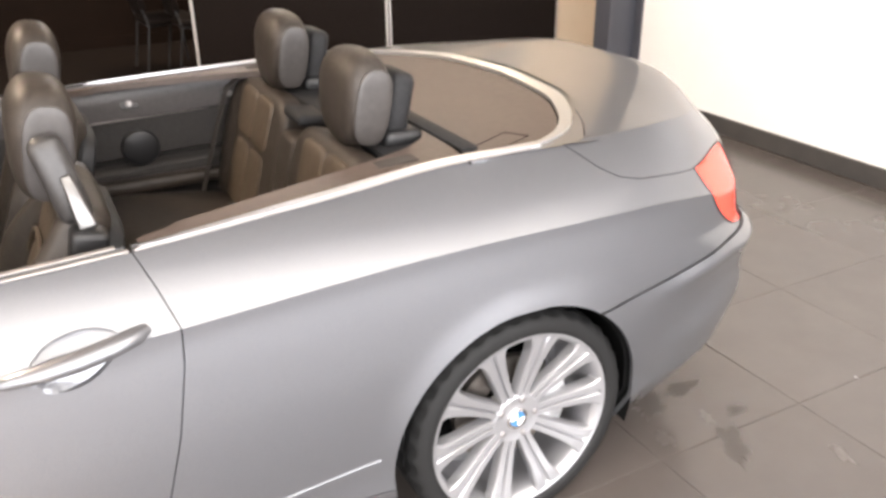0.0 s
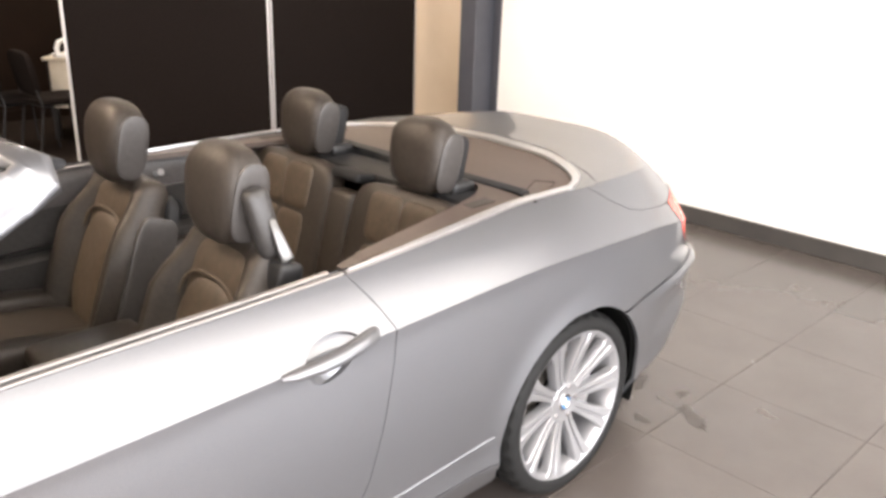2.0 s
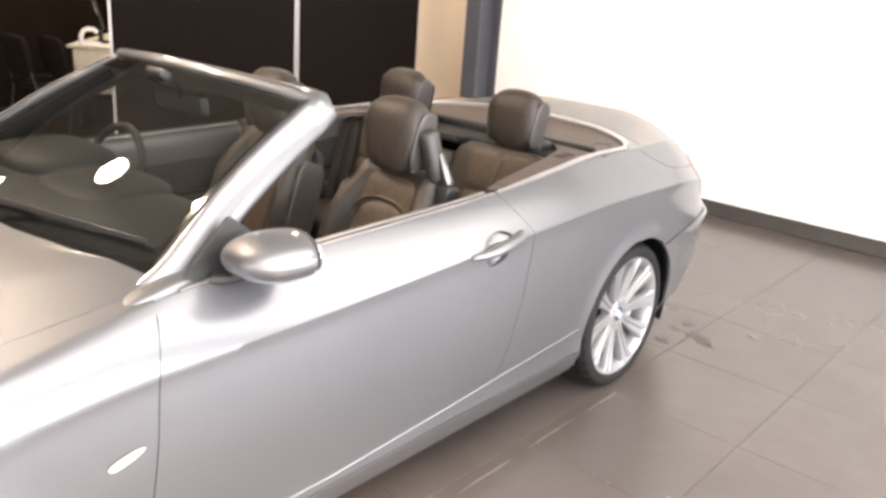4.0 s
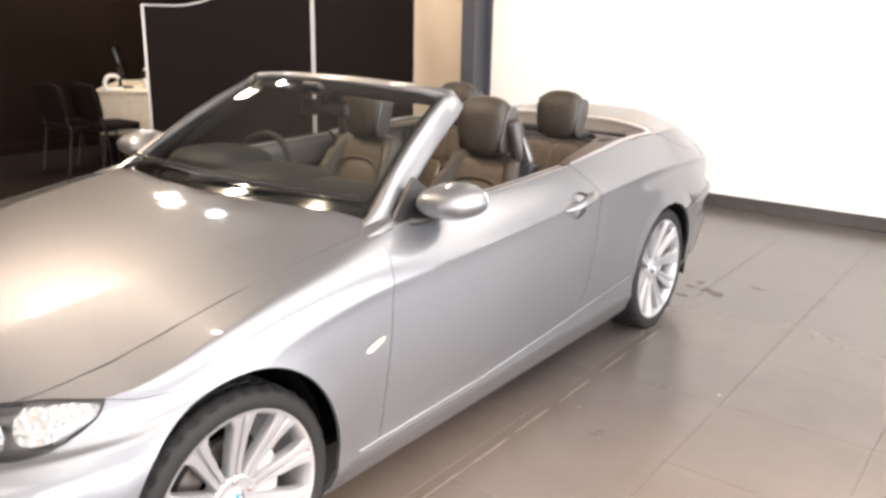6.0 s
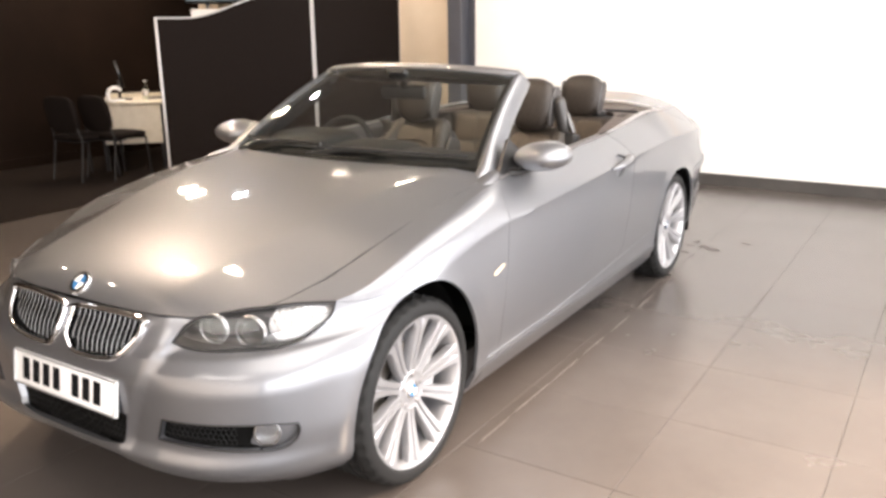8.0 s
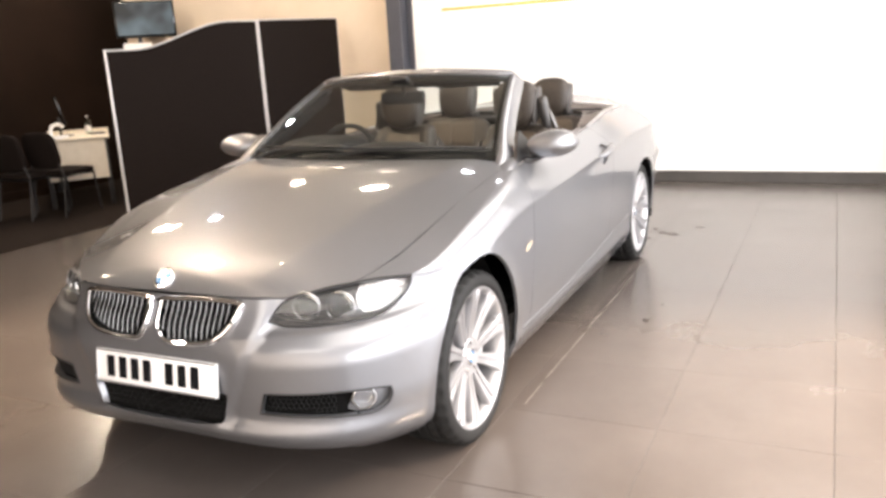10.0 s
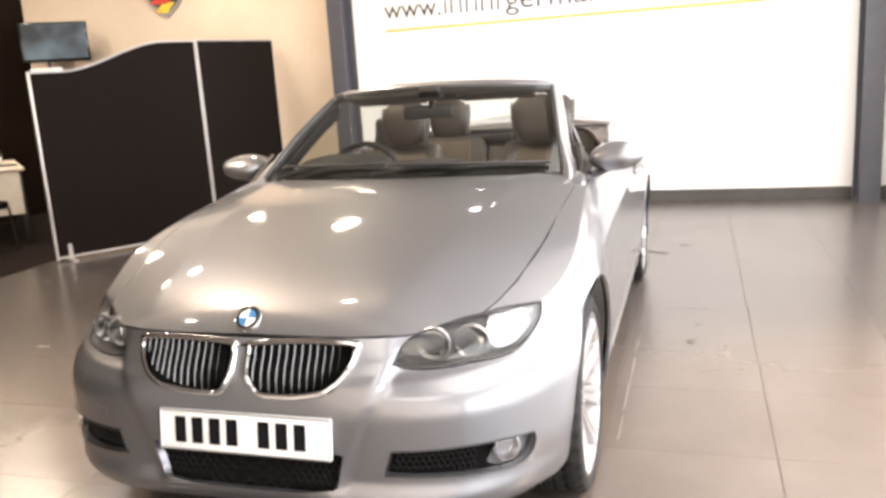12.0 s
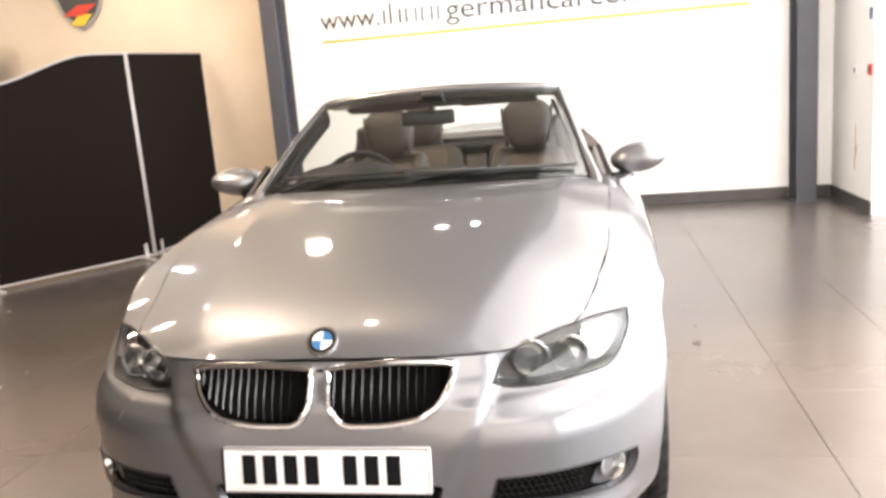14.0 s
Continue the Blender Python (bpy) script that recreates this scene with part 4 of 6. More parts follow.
seal = body(head_hole[:, 0], head_hole[:, 1])
pair("lamp_seal", as_data(tube(seal, 0.0035, 6, closed=True)), BLACK, lamps)

# tail lamps
u0, u1, v0, v1 = tail_hole[:, 0].min() - 0.02, tail_hole[:, 0].max() + 0.02, tail_hole[:, 1].min() - 0.02, tail_hole[:, 1].max() + 0.02
tails = pair("tail_lamp", join(trimmed(pushed(-0.002, -0.5), (u0, u1, v0, v1), STEP, tail_hole)), TAILRED, both_cars, "red tail lamp with a pale lower strip")
strip = closed_uv([(4.285, 0.548), (4.35, 0.514), (4.43, 0.500), (4.55, 0.498), (4.60, 0.525), (4.55, 0.542), (4.43, 0.545), (4.35, 0.556)])
pair("reversing_strip", trimmed(pushed(-0.006, -0.5), (4.26, 4.65, 0.47, 0.6), (0.008, 0.006), strip), WHITELENS, tails, "pale reversing lamp strip")
pair("tail_seal", as_data(tube(body(tail_hole[:, 0], tail_hole[:, 1]), 0.003, 6, closed=True)), BLACK, tails)

# kidney grilles
for_k = pushed(0.05, 0.0)
kid = pair("radiator_grille", join(trimmed(for_k, (0, 0.28, 0.5, 1.0), STEP, kidney_hole), wall_ring(kidney_hole, body, for_k)), GAP, both_cars, "chromed kidney-shaped radiator grille")
loop = pushed(-0.004, 0.0)(kidney_hole[:, 0], kidney_hole[:, 1])
pair("grille_frame", as_data(tube(loop, 0.0115, 10, closed=True, flat=0.8)), CHROME, kid, "bright chrome surround")
for k in range(15):
    yk = 0.030 + 0.0225 * k
    uk = float(np.interp(yk, -side_surface(np.linspace(0, 0.4, 200), np.full(200, 0.75))[:, 1], np.linspace(0, 0.4, 200)))
    vs = np.linspace(0.4, 1.1, 400)
    ok = inside(kidney_hole, np.stack([np.full(400, uk), vs], 1))
    if not ok.any():
        continue
    vv = np.linspace(vs[ok].min() + 0.004, vs[ok].max() - 0.004, 7)
    line = pushed(0.010, 0.0)(np.full(7, uk), vv)
    line[:, 1] = line[:, 1].mean()
    bm = bmesh.new()
    rows = [[bm.verts.new((x + dx, y + dy, z)) for dx, dy in ((-0.001, 0.0), (0.002, -0.0021), (0.012, -0.0008), (0.012, 0.0008), (0.002, 0.0021))] for x, y, z in line]
    for r0, r1 in zip(rows, rows[1:]):
        for q in range(5):
            bm.faces.new((r0[q], r0[(q + 1) % 5], r1[(q + 1) % 5], r1[q]))
    bmesh.ops.recalc_face_normals(bm, faces=bm.faces[:])
    pair("slat", as_data(bm), SLAT, kid)

# lower intakes: dark ducts behind a mesh, fog lamps at their outer ends
back = pushed(0.05, 0.2)


def grid_bars(u_a, u_b, v_a, v_b, poly, nu, nv, r=0.0022):
    bm = bmesh.new()
    d = pushed(0.022, 0.1)
    for i in range(nv):
        v = v_a + (v_b - v_a) * (i + 0.5) / nv
        for j in range(nu):
            a = u_a + (u_b - u_a) * j / nu
            b = u_a + (u_b - u_a) * (j + 0.5) / nu
            c = u_a + (u_b - u_a) * (j + 1) / nu
            h = 0.35 * (v_b - v_a) / nv
            s = h if i % 2 else -h
            pts = np.array([(a, v - s), (b, v + s), (c, v - s)])
            if inside(poly, pts).all():
                tube([tuple(p) for p in d(pts[:, 0], pts[:, 1])], r, 4, bm)
    return bm


mouth = trimmed(back, (0, 0.22, 0.10, 0.34), STEP, mouth_hole, mirror=True)
intake = part("lower_intake", mouth, GAP, car, "dark central air intake with mesh")
part("intake_mesh", join(as_data(grid_bars(0.0, 0.15, 0.135, 0.322, mouth_hole, 11, 7)), mirrored(as_data(grid_bars(0.0, 0.15, 0.135, 0.322, mouth_hole, 11, 7)))), MESHBLACK, intake, "", 0)
ducts = pair("side_intake", join(trimmed(back, (0.23, 0.8, 0.18, 0.35), STEP, duct_hole), wall_ring(duct_hole, body, back)), GAP, both_cars, "dark side air intake")
pair("intake_mesh", as_data(grid_bars(0.25, 0.515, 0.215, 0.335, duct_hole, 14, 5)), MESHBLACK, ducts, "", 0)
fog_plate = closed_uv([(0.513, 0.215, 1), (0.525, 0.334, 1), (0.66, 0.326), (0.752, 0.314, 1), (0.758, 0.28), (0.742, 0.235), (0.68, 0.205)])
fog_c = body(np.array(0.632), np.array(0.283))
pair("fog_surround", trimmed(pushed(0.032, 0.3), (0.50, 0.79, 0.18, 0.33), (0.008, 0.008), fog_plate), PAINT, ducts, "painted fog lamp surround")
# thin dark line round the edge of the opening
pair("intake_seal", as_data(tube(body(duct_hole[:, 0], duct_hole[:, 1]), 0.0035, 6, closed=True)), BLACK, ducts)
fm = Matrix.Translation(Vector([float(c) for c in fog_c])) @ Matrix.Scale(0.8, 4) @ Matrix.Translation(Vector([-float(c) for c in fog_c])) @ pose(*(fog_c + np.array((0.018, 0.004, 0))), 0, 0, 40)
pair("fog_lamp", as_data(lathe([(0.047, 0.0), (0.049, -0.006), (0.044, -0.007), (0.041, 0.002), (0.036, 0.024), (0.02, 0.036), (0.0, 0.04)], 32, "x"), fm), REFLECTOR, ducts, "round fog lamp")
pair("fog_lens", as_data(lathe([(0.0, -0.010), (0.02, -0.0095), (0.036, -0.007), (0.043, -0.003)], 32, "x"), fm), LAMPLENS, ducts, "clear round lens")

# number plate: its characters are plain bars
plate = part("number_plate", rbox(0.008, 0.524, 0.113, 0.003, 2, pose(-0.738, -0.010, 0.452, 0, 8, 0)), PLATE, car, "white number plate with dark characters")
part("plate_border", tube([(-0.7445 + 0.14 * sz * 0.056, sy * 0.259 - 0.010, 0.452 + sz * 0.053) for sy, sz in ((-1, -1), (1, -1), (1, 1), (-1, 1))], 0.003, 6, closed=True), SATIN, plate, "thin metal rim")
for k, yy in enumerate((0.197, 0.143, 0.089, 0.035, -0.062, -0.116, -0.170)):
    part("character_bar", rbox(0.004, 0.036, 0.074, 0.002, 1, pose(-0.7422, yy - 0.010, 0.452, 0, 8, 0)), PLATEINK, plate)
part("plate_holder", rbox(0.02, 0.53, 0.10, 0.004, 2, pose(-0.724, 0, 0.452, 0, 8, 0)), BLACK, car)

# bonnet badge
bx = -0.632
bp = top_surface(np.array(bx), np.array(0.0))
slope = math.degrees(math.atan2(float(top_surface(np.array(bx + 0.03), np.array(0.0))[2] - top_surface(np.array(bx - 0.03), np.array(0.0))[2]), 0.06))
bm_ = pose(bx, 0, float(bp[2]), 0, -slope, 0)
badge = part("bonnet_badge", as_data(lathe([(0.0, 0.006), (0.030, 0.006), (0.034, 0.0075), (0.039, 0.0065), (0.041, 0.001), (0.041, -0.008)], 40, "z"), bm_), CHROME, car, "round blue and white badge with a chrome rim")
part("badge_ring", as_data(lathe([(0.027, 0.0072), (0.0335, 0.0072)], 40, "z"), bm_), GLOSSBLACK, badge)
for q in range(4):
    bq = bmesh.new()
    bq.faces.new([bq.verts.new((0, 0, 0.0078))] + [bq.verts.new((0.0265 * math.cos(a), 0.0265 * math.sin(a), 0.0076)) for a in np.linspace(q * math.pi / 2, (q + 1) * math.pi / 2, 8)])
    part("badge_quarter", as_data(bq, bm_), BADGEBLUE if q % 2 else BADGEWHITE, badge)

# side repeaters, washer covers, towing-eye cover
for (xa, za), (xb, zb_) in (((0.468, 0.628), (0.545, 0.642)),):
    ua, va = uv_of((xa + xb) / 2, (za + zb_) / 2)
    lens_uv = closed_uv([(ua - 0.052, va - 0.014), (ua - 0.03, va - 0.021), (ua + 0.02, va - 0.008), (ua + 0.034, va + 0.004), (ua + 0.01, va + 0.008), (ua - 0.04, va - 0.001)])
    pair("side_repeater", trimmed(pushed(0.0, 0.0), (ua - 0.07, ua + 0.06, va - 0.04, va + 0.04), (0.005, 0.004), lens_uv), AMBER, both_cars, "small clear side repeater")
for ob in list(car.children):
    if ob.name.startswith("side_repeater"):
        ob.location.y += -0.004 if ob.data.vertices[0].co.y < 0 else 0.004


def cover(uc, vc, du, dv):
    return trimmed(pushed(-0.0015, 0.0), (uc - du, uc + du, vc - dv, vc + dv), (0.008, 0.008), None, [], thick=0.004)


pair("washer_cover", cover(0.50, 0.535, 0.03, 0.022), PAINT, both_cars)
part("towing_cover", mirrored(cover(0.345, 0.40, 0.032, 0.03)), PAINT, car)

# ---- windscreen, mirrors, handles, bright trim ----
def ws_point(t, s):
    """The windscreen: t from -1 (car's left) to 1, s from its foot (0) to its head (1)."""
    t, s = np.asarray(t, float), np.asarray(s, float)
    bx, by, bz = 0.545 + 0.165 * t * t, 0.675 * t, 0.985 - 0.022 * t * t
    tx, ty, tz = 1.165 + 0.095 * t * t, 0.545 * t, 1.322 - 0.030 * t * t
    k = np.sin(np.pi * s) * 0.020
    return np.stack([bx + (tx - bx) * s - k * 0.5, by + (ty - by) * s, bz + (tz - bz) * s + k * 0.85], -1)


part("windscreen_frame", trimmed(lambda a, b: ws_point(a, b) + np.array((0.0, 0, -0.004)), (-1.0, 1.0, -0.05, 1.03), (0.03, 0.02), None,
                [np.array([(-0.955, 0.075), (0.955, 0.075), (0.955, 0.90), (-0.955, 0.90)])]), GLOSSBLACK, car, "dark printed windscreen border")
part("windscreen", trimmed(ws_point, (-1.0, 1.0, 0.0, 1.0), (0.04, 0.04)), THIN, car, "clear raked windscreen").visible_shadow = False


def pillow(sx, sy, sz, e1=0.5, e2=0.5, nu=28, nv=16, m=None):
    """A cushion: a ball squared off by its exponents."""
    def pw(c, e):
        return math.copysign(abs(c) ** e, c)
    bm = bmesh.new()
    rows = []
    for j in range(nv + 1):
        b = -math.pi / 2 + math.pi * j / nv
        row = []
        for i in range(nu):
            a = 2 * math.pi * i / nu
            row.append(bm.verts.new((sx * pw(math.cos(b), e1) * pw(math.cos(a), e2), sy * pw(math.cos(b), e1) * pw(math.sin(a), e2), sz * pw(math.sin(b), e1))))
        rows.append(row)
    for r0, r1 in zip(rows, rows[1:]):
        for i in range(nu):
            bm.faces.new((r0[i], r0[(i + 1) % nu], r1[(i + 1) % nu], r1[i]))
    bmesh.ops.remove_doubles(bm, verts=bm.verts[:], dist=1e-5)
    bmesh.ops.recalc_face_normals(bm, faces=bm.faces[:])
    if m is not None:
        bmesh.ops.transform(bm, matrix=m, verts=bm.verts[:])
    return bm


def sweep(path, section, bm=None):
    """Sweeps a closed section (list of 2D points, widths may vary by a factor per path point) along a path with frames (p, side, up, k)."""
    bm = bm or bmesh.new()
    rows = []
    for p, sd, up, k in path:
        p, sd, up, k = Vector([float(c) for c in p]), Vector(sd), Vector(up), float(k)
        rows.append([bm.verts.new(p + k * (a * sd + b * up)) for a, b in section])
    n = len(section)
    for r0, r1 in zip(rows, rows[1:]):
        for q in range(n):
            bm.faces.new((r0[q], r0[(q + 1) % n], r1[(q + 1) % n], r1[q]))
    bm.faces.new(rows[0][::-1])
    bm.faces.new(rows[-1])
    bmesh.ops.recalc_face_normals(bm, faces=bm.faces[:])
    return bm


def oval(a, b, n=12, e=0.7):
    out = []
    for k in range(n):
        c, s = math.cos(2 * math.pi * k / n), math.sin(2 * math.pi * k / n)
        out.append((a * math.copysign(abs(c) ** e, c), b * math.copysign(abs(s) ** e, s)))
    return out


# painted pillars and the header rail in one bow
bow = []
WIDE, THINWAY = np.array((0.51, -0.33, -0.77)), np.array((-0.15, -0.93, 0.30))
for s in np.linspace(-0.44, 0.97, 22):
    w = min(1.04, max(0.0, 0.30 - s) / 0.5)
    p = ws_point(-1.0, max(s, 0.0)) + min(s, 0.0) * np.array((0.55, 0.02, 0.30)) + max(0.0, -0.2 - s) * np.array((0.0, 0.03, -0.20)) + (0.043 + 0.020 * w) * WIDE + np.array((0, -0.022, 0)) * w
    bow.append((p, tuple(WIDE), tuple(THINWAY), 1.0 + 0.65 * w))
head = []
for t in np.linspace(-0.99, 0.99, 25):
    p = ws_point(t, 1.0) + np.array((0.035, 0, 0.004))
    head.append((p, (1, 0, -0.1), (0.1, 0, 1), 1.0))
left = as_data(sweep(bow, oval(0.050, 0.020, 32, 0.68)))
pillars = part("windscreen_pillar", left, PAINT, car), part("windscreen_pillar", mirrored(left), PAINT, car)
pair("screen_seal", as_data(tube([tuple(ws_point(-0.992, k) + np.array((-0.003, -0.004, 0.004))) for k in np.linspace(0.0, 0.97, 20)], 0.0065, 8)), BLACK, both_cars, "black rubber seal along the glass")
corner = [(ws_point(-1.0, 0.93) + 0.046 * WIDE, tuple(WIDE), tuple(THINWAY), 1.0),
          (ws_point(-1.0, 1.0) + 0.050 * np.array((0.75, -0.3, -0.45)), (0.75, -0.35, -0.55), (-0.15, -0.6, 0.75), 1.02),
          (ws_point(-0.96, 1.0) + np.array((0.034, 0.0, 0.002)), (1, -0.25, -0.1), (0.0, 0, 1), 1.05),
          (ws_point(-0.88, 1.0) + np.array((0.035, 0, 0.004)), (1, -0.1, -0.1), (0.1, 0, 1), 1.0)]
cor = as_data(sweep(corner, oval(0.048, 0.020, 32, 0.72)))
rail = part("header_rail", join(as_data(sweep([h_ for h_ in head if abs(h_[0][1]) < 0.50], oval(0.040, 0.020, 16, 0.9))), cor, mirrored(cor)), PAINT, car, "painted windscreen header rail")
part("header_lining", as_data(sweep([(p + np.array((0.045, 0, -0.022)), a, b, k) for p, a, b, k in head if abs(p[1]) < 0.52], oval(0.055, 0.014))), DASH, rail, "dark header lining")
for sgn in (-1, 1):
    part("sun_visor", rbox(0.15, 0.36, 0.022, 0.010, 3, pose(1.285, sgn * 0.27, 1.268, 0, 14, 0)), DASH, car, "folded dark sun visor")

part("roof_console", rbox(0.14, 0.22, 0.030, 0.012, 3, pose(1.262, 0.0, 1.276, 0, 12, 0)), DASH, car, "dark console between the sun visors")

# painted fairings in which the pillars end
for sgn, ob in zip((-1, 1), pillars):
    part("pillar_foot", pillow(0.125, 0.040, 0.026, 0.8, 0.8, m=pose(0.672, sgn * 0.733, 0.922, 0, -9, -sgn * 6)), PAINT, ob, "painted fairing at the foot")

# scuttle and wipers
scuttle = trimmed(lambda x, y: np.stack([x, y, 0.968 - 0.02 * (y / 0.7) ** 2 - 0.02 * (1 - np.clip((x - 0.5 - 0.15 * (y / 0.7) ** 2) / 0.1, 0, 1))], -1), (0.46, 0.82, -0.70, 0.70), (0.02, 0.02), np.array([(0.505 + 0.165 * (y / 0.675) ** 2, y) for y in np.linspace(-0.69, 0.69, 41)] + [(0.84, 0.69), (0.84, -0.69)]))
part("scuttle_panel", scuttle, BLACK, car, "black scuttle panel")


WIPER = material("wiper_enamel", (0.02, 0.02, 0.02), 0.25)


def wiper(pivot, tip, mid):
    a, b, c = Vector(pivot), Vector(tip), Vector(mid)
    w = part("wiper", tube([a, a.lerp(c, 0.5) + Vector((-0.008, 0, 0.012)), c], [0.010, 0.009, 0.007], 8), WIPER, car, "black windscreen wiper")
    part("wiper_blade", tube([b, c.lerp(b, 0.5), c, c + (c - b) * 0.9], 0.007, 6), WIPER, w)


def on_ws(t, s, h=0.020):
    p = ws_point(t, s)
    return (float(p[0]) - 0.5 * h, float(p[1]), float(p[2]) + 0.85 * h)


wiper((0.56, 0.10, 0.985), on_ws(-0.93, 0.06), on_ws(-0.45, 0.055))
wiper((0.60, 0.55, 0.975), on_ws(0.05, 0.07), on_ws(0.45, 0.075))


# door mirrors


MIR = Vector((0.912, -0.868, 1.0))
cap = pillow(0.128, 0.110, 0.062, 0.96, 0.92, 36, 22)
for v in cap.verts:
    if v.co.x > 0.045:
        v.co.x = 0.045 + (v.co.x - 0.045) * 0.25
    v.co.z *= 1.0 - 0.10 * max(0.0, -v.co.y / 0.122) + 0.0
    v.co.x -= 0.25 * max(0.0, v.co.y) - 0.10 * min(0.0, v.co.y)
bmesh.ops.transform(cap, matrix=Matrix.Translation(MIR) @ pose(0, 0, 0, -4, 0, -6), verts=cap.verts[:])
mirrors = pair("door_mirror", as_data(cap), PAINT, both_cars, "painted door mirror housing")
glass_m = pillow(0.004, 0.092, 0.048, 0.9, 0.5, 24, 10)
bmesh.ops.transform(glass_m, matrix=Matrix.Translation(MIR + Vector((0.064, 0.004, 0.0))) @ pose(0, 0, 0, 0, 0, -6), verts=glass_m.verts[:])
pair("mirror_glass", as_data(glass_m), CHROME, mirrors, "mirror glass")
stalk = tube([(0.80, -0.755, 0.935), (0.83, -0.79, 0.938), (0.86, -0.82, 0.950), (0.89, -0.845, 0.96)], [0.034, 0.026, 0.024, 0.03], 10, flat=0.55)
pair("mirror_stalk", as_data(stalk), BLACK, mirrors, "black mirror stalk")
sail = prism([(0.70, 0.935), (0.98, 0.950), (0.955, 1.0), (0.875, 1.072)], 0.018, Matrix.Translation((0, -0.758, 0)))
bmesh.ops.transform(sail, matrix=Matrix.Translation((0, -0.758, 0.95)) @ pose(0, 0, 0, -20, 0, 0) @ Matrix.Translation((0, 0.758, -0.95)), verts=sail.verts[:])
pair("mirror_sail", as_data(sail), BLACK, both_cars, "black triangular mirror mount")

# door handles: a cup with a bar across it


def cup(u, v):
    p = body(u, v)
    d2 = ((u - hu) / 0.085) ** 2 + ((v - hv - 0.02) / 0.09) ** 2
    p[..., 1] += 0.030 * np.clip(1 - d2 * 0.9, 0, 1) ** 0.5
    return p


pair("handle_cup", trimmed(cup, (hu - 0.1, hu + 0.1, hv - 0.08, hv + 0.12), (0.007, 0.007), cup_poly), PAINT, both_cars)
hp = [(1.632, 0.838, 0.001), (1.66, 0.842, 0.014), (1.72, 0.848, 0.024), (1.78, 0.854, 0.026), (1.84, 0.861, 0.022), (1.88, 0.866, 0.014), (1.90, 0.868, 0.001)]
line = []
for x, z, o in hp:
    p = side_surface(*[np.array(k) for k in uv_of(x, z)])
    line.append((float(p[0]), float(p[1]) - o, float(p[2])))
pair("door_handle", as_data(tube(line, [0.009, 0.017, 0.022, 0.024, 0.024, 0.022, 0.013], 14, flat=0.75)), PAINT, both_cars, "painted pull handle")

# raised bead along the top of the sill
bead = []
for x in np.linspace(0.44, 2.35, 44):
    z = float(np.interp(x, (0.4, 1.1, 1.6, 1.9, 2.4), (0.287, 0.297, 0.328, 0.352, 0.388)))
    p = side_surface(*[np.array(k) for k in uv_of(x, z)])
    bead.append((float(p[0]), float(p[1]) - 0.001, float(p[2])))
pair("sill_bead", as_data(tube(bead, 0.003, 8)), PAINT, both_cars)

# bright waist strip along door and rear wing
for ua, ub in ((u_at(0.70, 1.0), u_at(1.905, 1.0)), (u_at(1.917, 1.0), u_at(2.87, 1.0))):
    us = np.linspace(ua, ub, 40)
    pts = body(us, np.ones(40))
    bmt = bmesh.new()
    tube([(x, y + 0.006, z + 0.003) for x, y, z in pts], 0.0065, 8, bmt, flat=0.6)
    pair("waist_strip", as_data(bmt), STRIP, both_cars, "satin metal waist strip")

# dark inner lining of the pillars
lin = as_data(sweep([(p - 0.004 * WIDE + np.array((0.016, 0.040, -0.016)), a, b, 1.0) for p, a, b, k in bow[7:-1]], oval(0.040, 0.010, 12, 0.8)))
for ob, data in zip(pillars, (lin, mirrored(lin))):
    part("pillar_lining", data, DASH, ob, "dark pillar lining")

# ---- interior ----
# door linings: panels that fall from the waist into the cabin
def lining_panel(x0, x1, mat, name, label=""):
    def f(a, b):
        r = np.stack([a, -np.interp(a, _rim[:, 0], -_rim[:, 1]), np.interp(a, _rim[:, 0], _rim[:, 2])], -1)
        drop = curve((0, 0.0), (0.05, 0.004), (0.14, 0.028), (0.2, 0.06), (0.35, 0.16), (0.5, 0.26), (0.55, 0.285), (0.62, 0.31), (1.0, 0.64))
        inn = curve((0, 0.012), (0.05, 0.03), (0.14, 0.055), (0.2, 0.06), (0.35, 0.052), (0.5, 0.05), (0.55, 0.02), (0.62, 0.06), (1.0, 0.06))
        r[..., 2] -= drop(b)
        r[..., 1] += inn(b)
        return r
    def g(a, b):
        r = f(a, b)
        r[..., 1] += 0.003
        r[..., 2] += 0.002
        return r
    panels = pair(name, trimmed(f, (x0, x1, 0, 1.0), (0.04, 0.02), None, [], thick=0.01, flip=True), mat, both_cars, label)
    pair("ledge", trimmed(g, (x0 + 0.004, x1 - 0.004, 0.0, 0.30), (0.04, 0.02), None, [], thick=0.003, flip=True), LEDGE, panels, "grey moulded ledge")
    return panels


doors_in = lining_panel(0.80, 1.90, LINING, "door_lining", "dark moulded door lining")
xs = np.linspace(0.86, 1.885, 24)
pair("sill_strip", as_data(tube([(x, -(rim_y(x) - 0.040), float(np.interp(x, _rim[:, 0], _rim[:, 2])) + 0.001) for x in xs], 0.009, 8, flat=0.5)), STRIP, doors_in, "satin strip along the door top")
rear_in = lining_panel(1.915, 2.62, LINING, "side_lining", "dark moulded rear side lining")
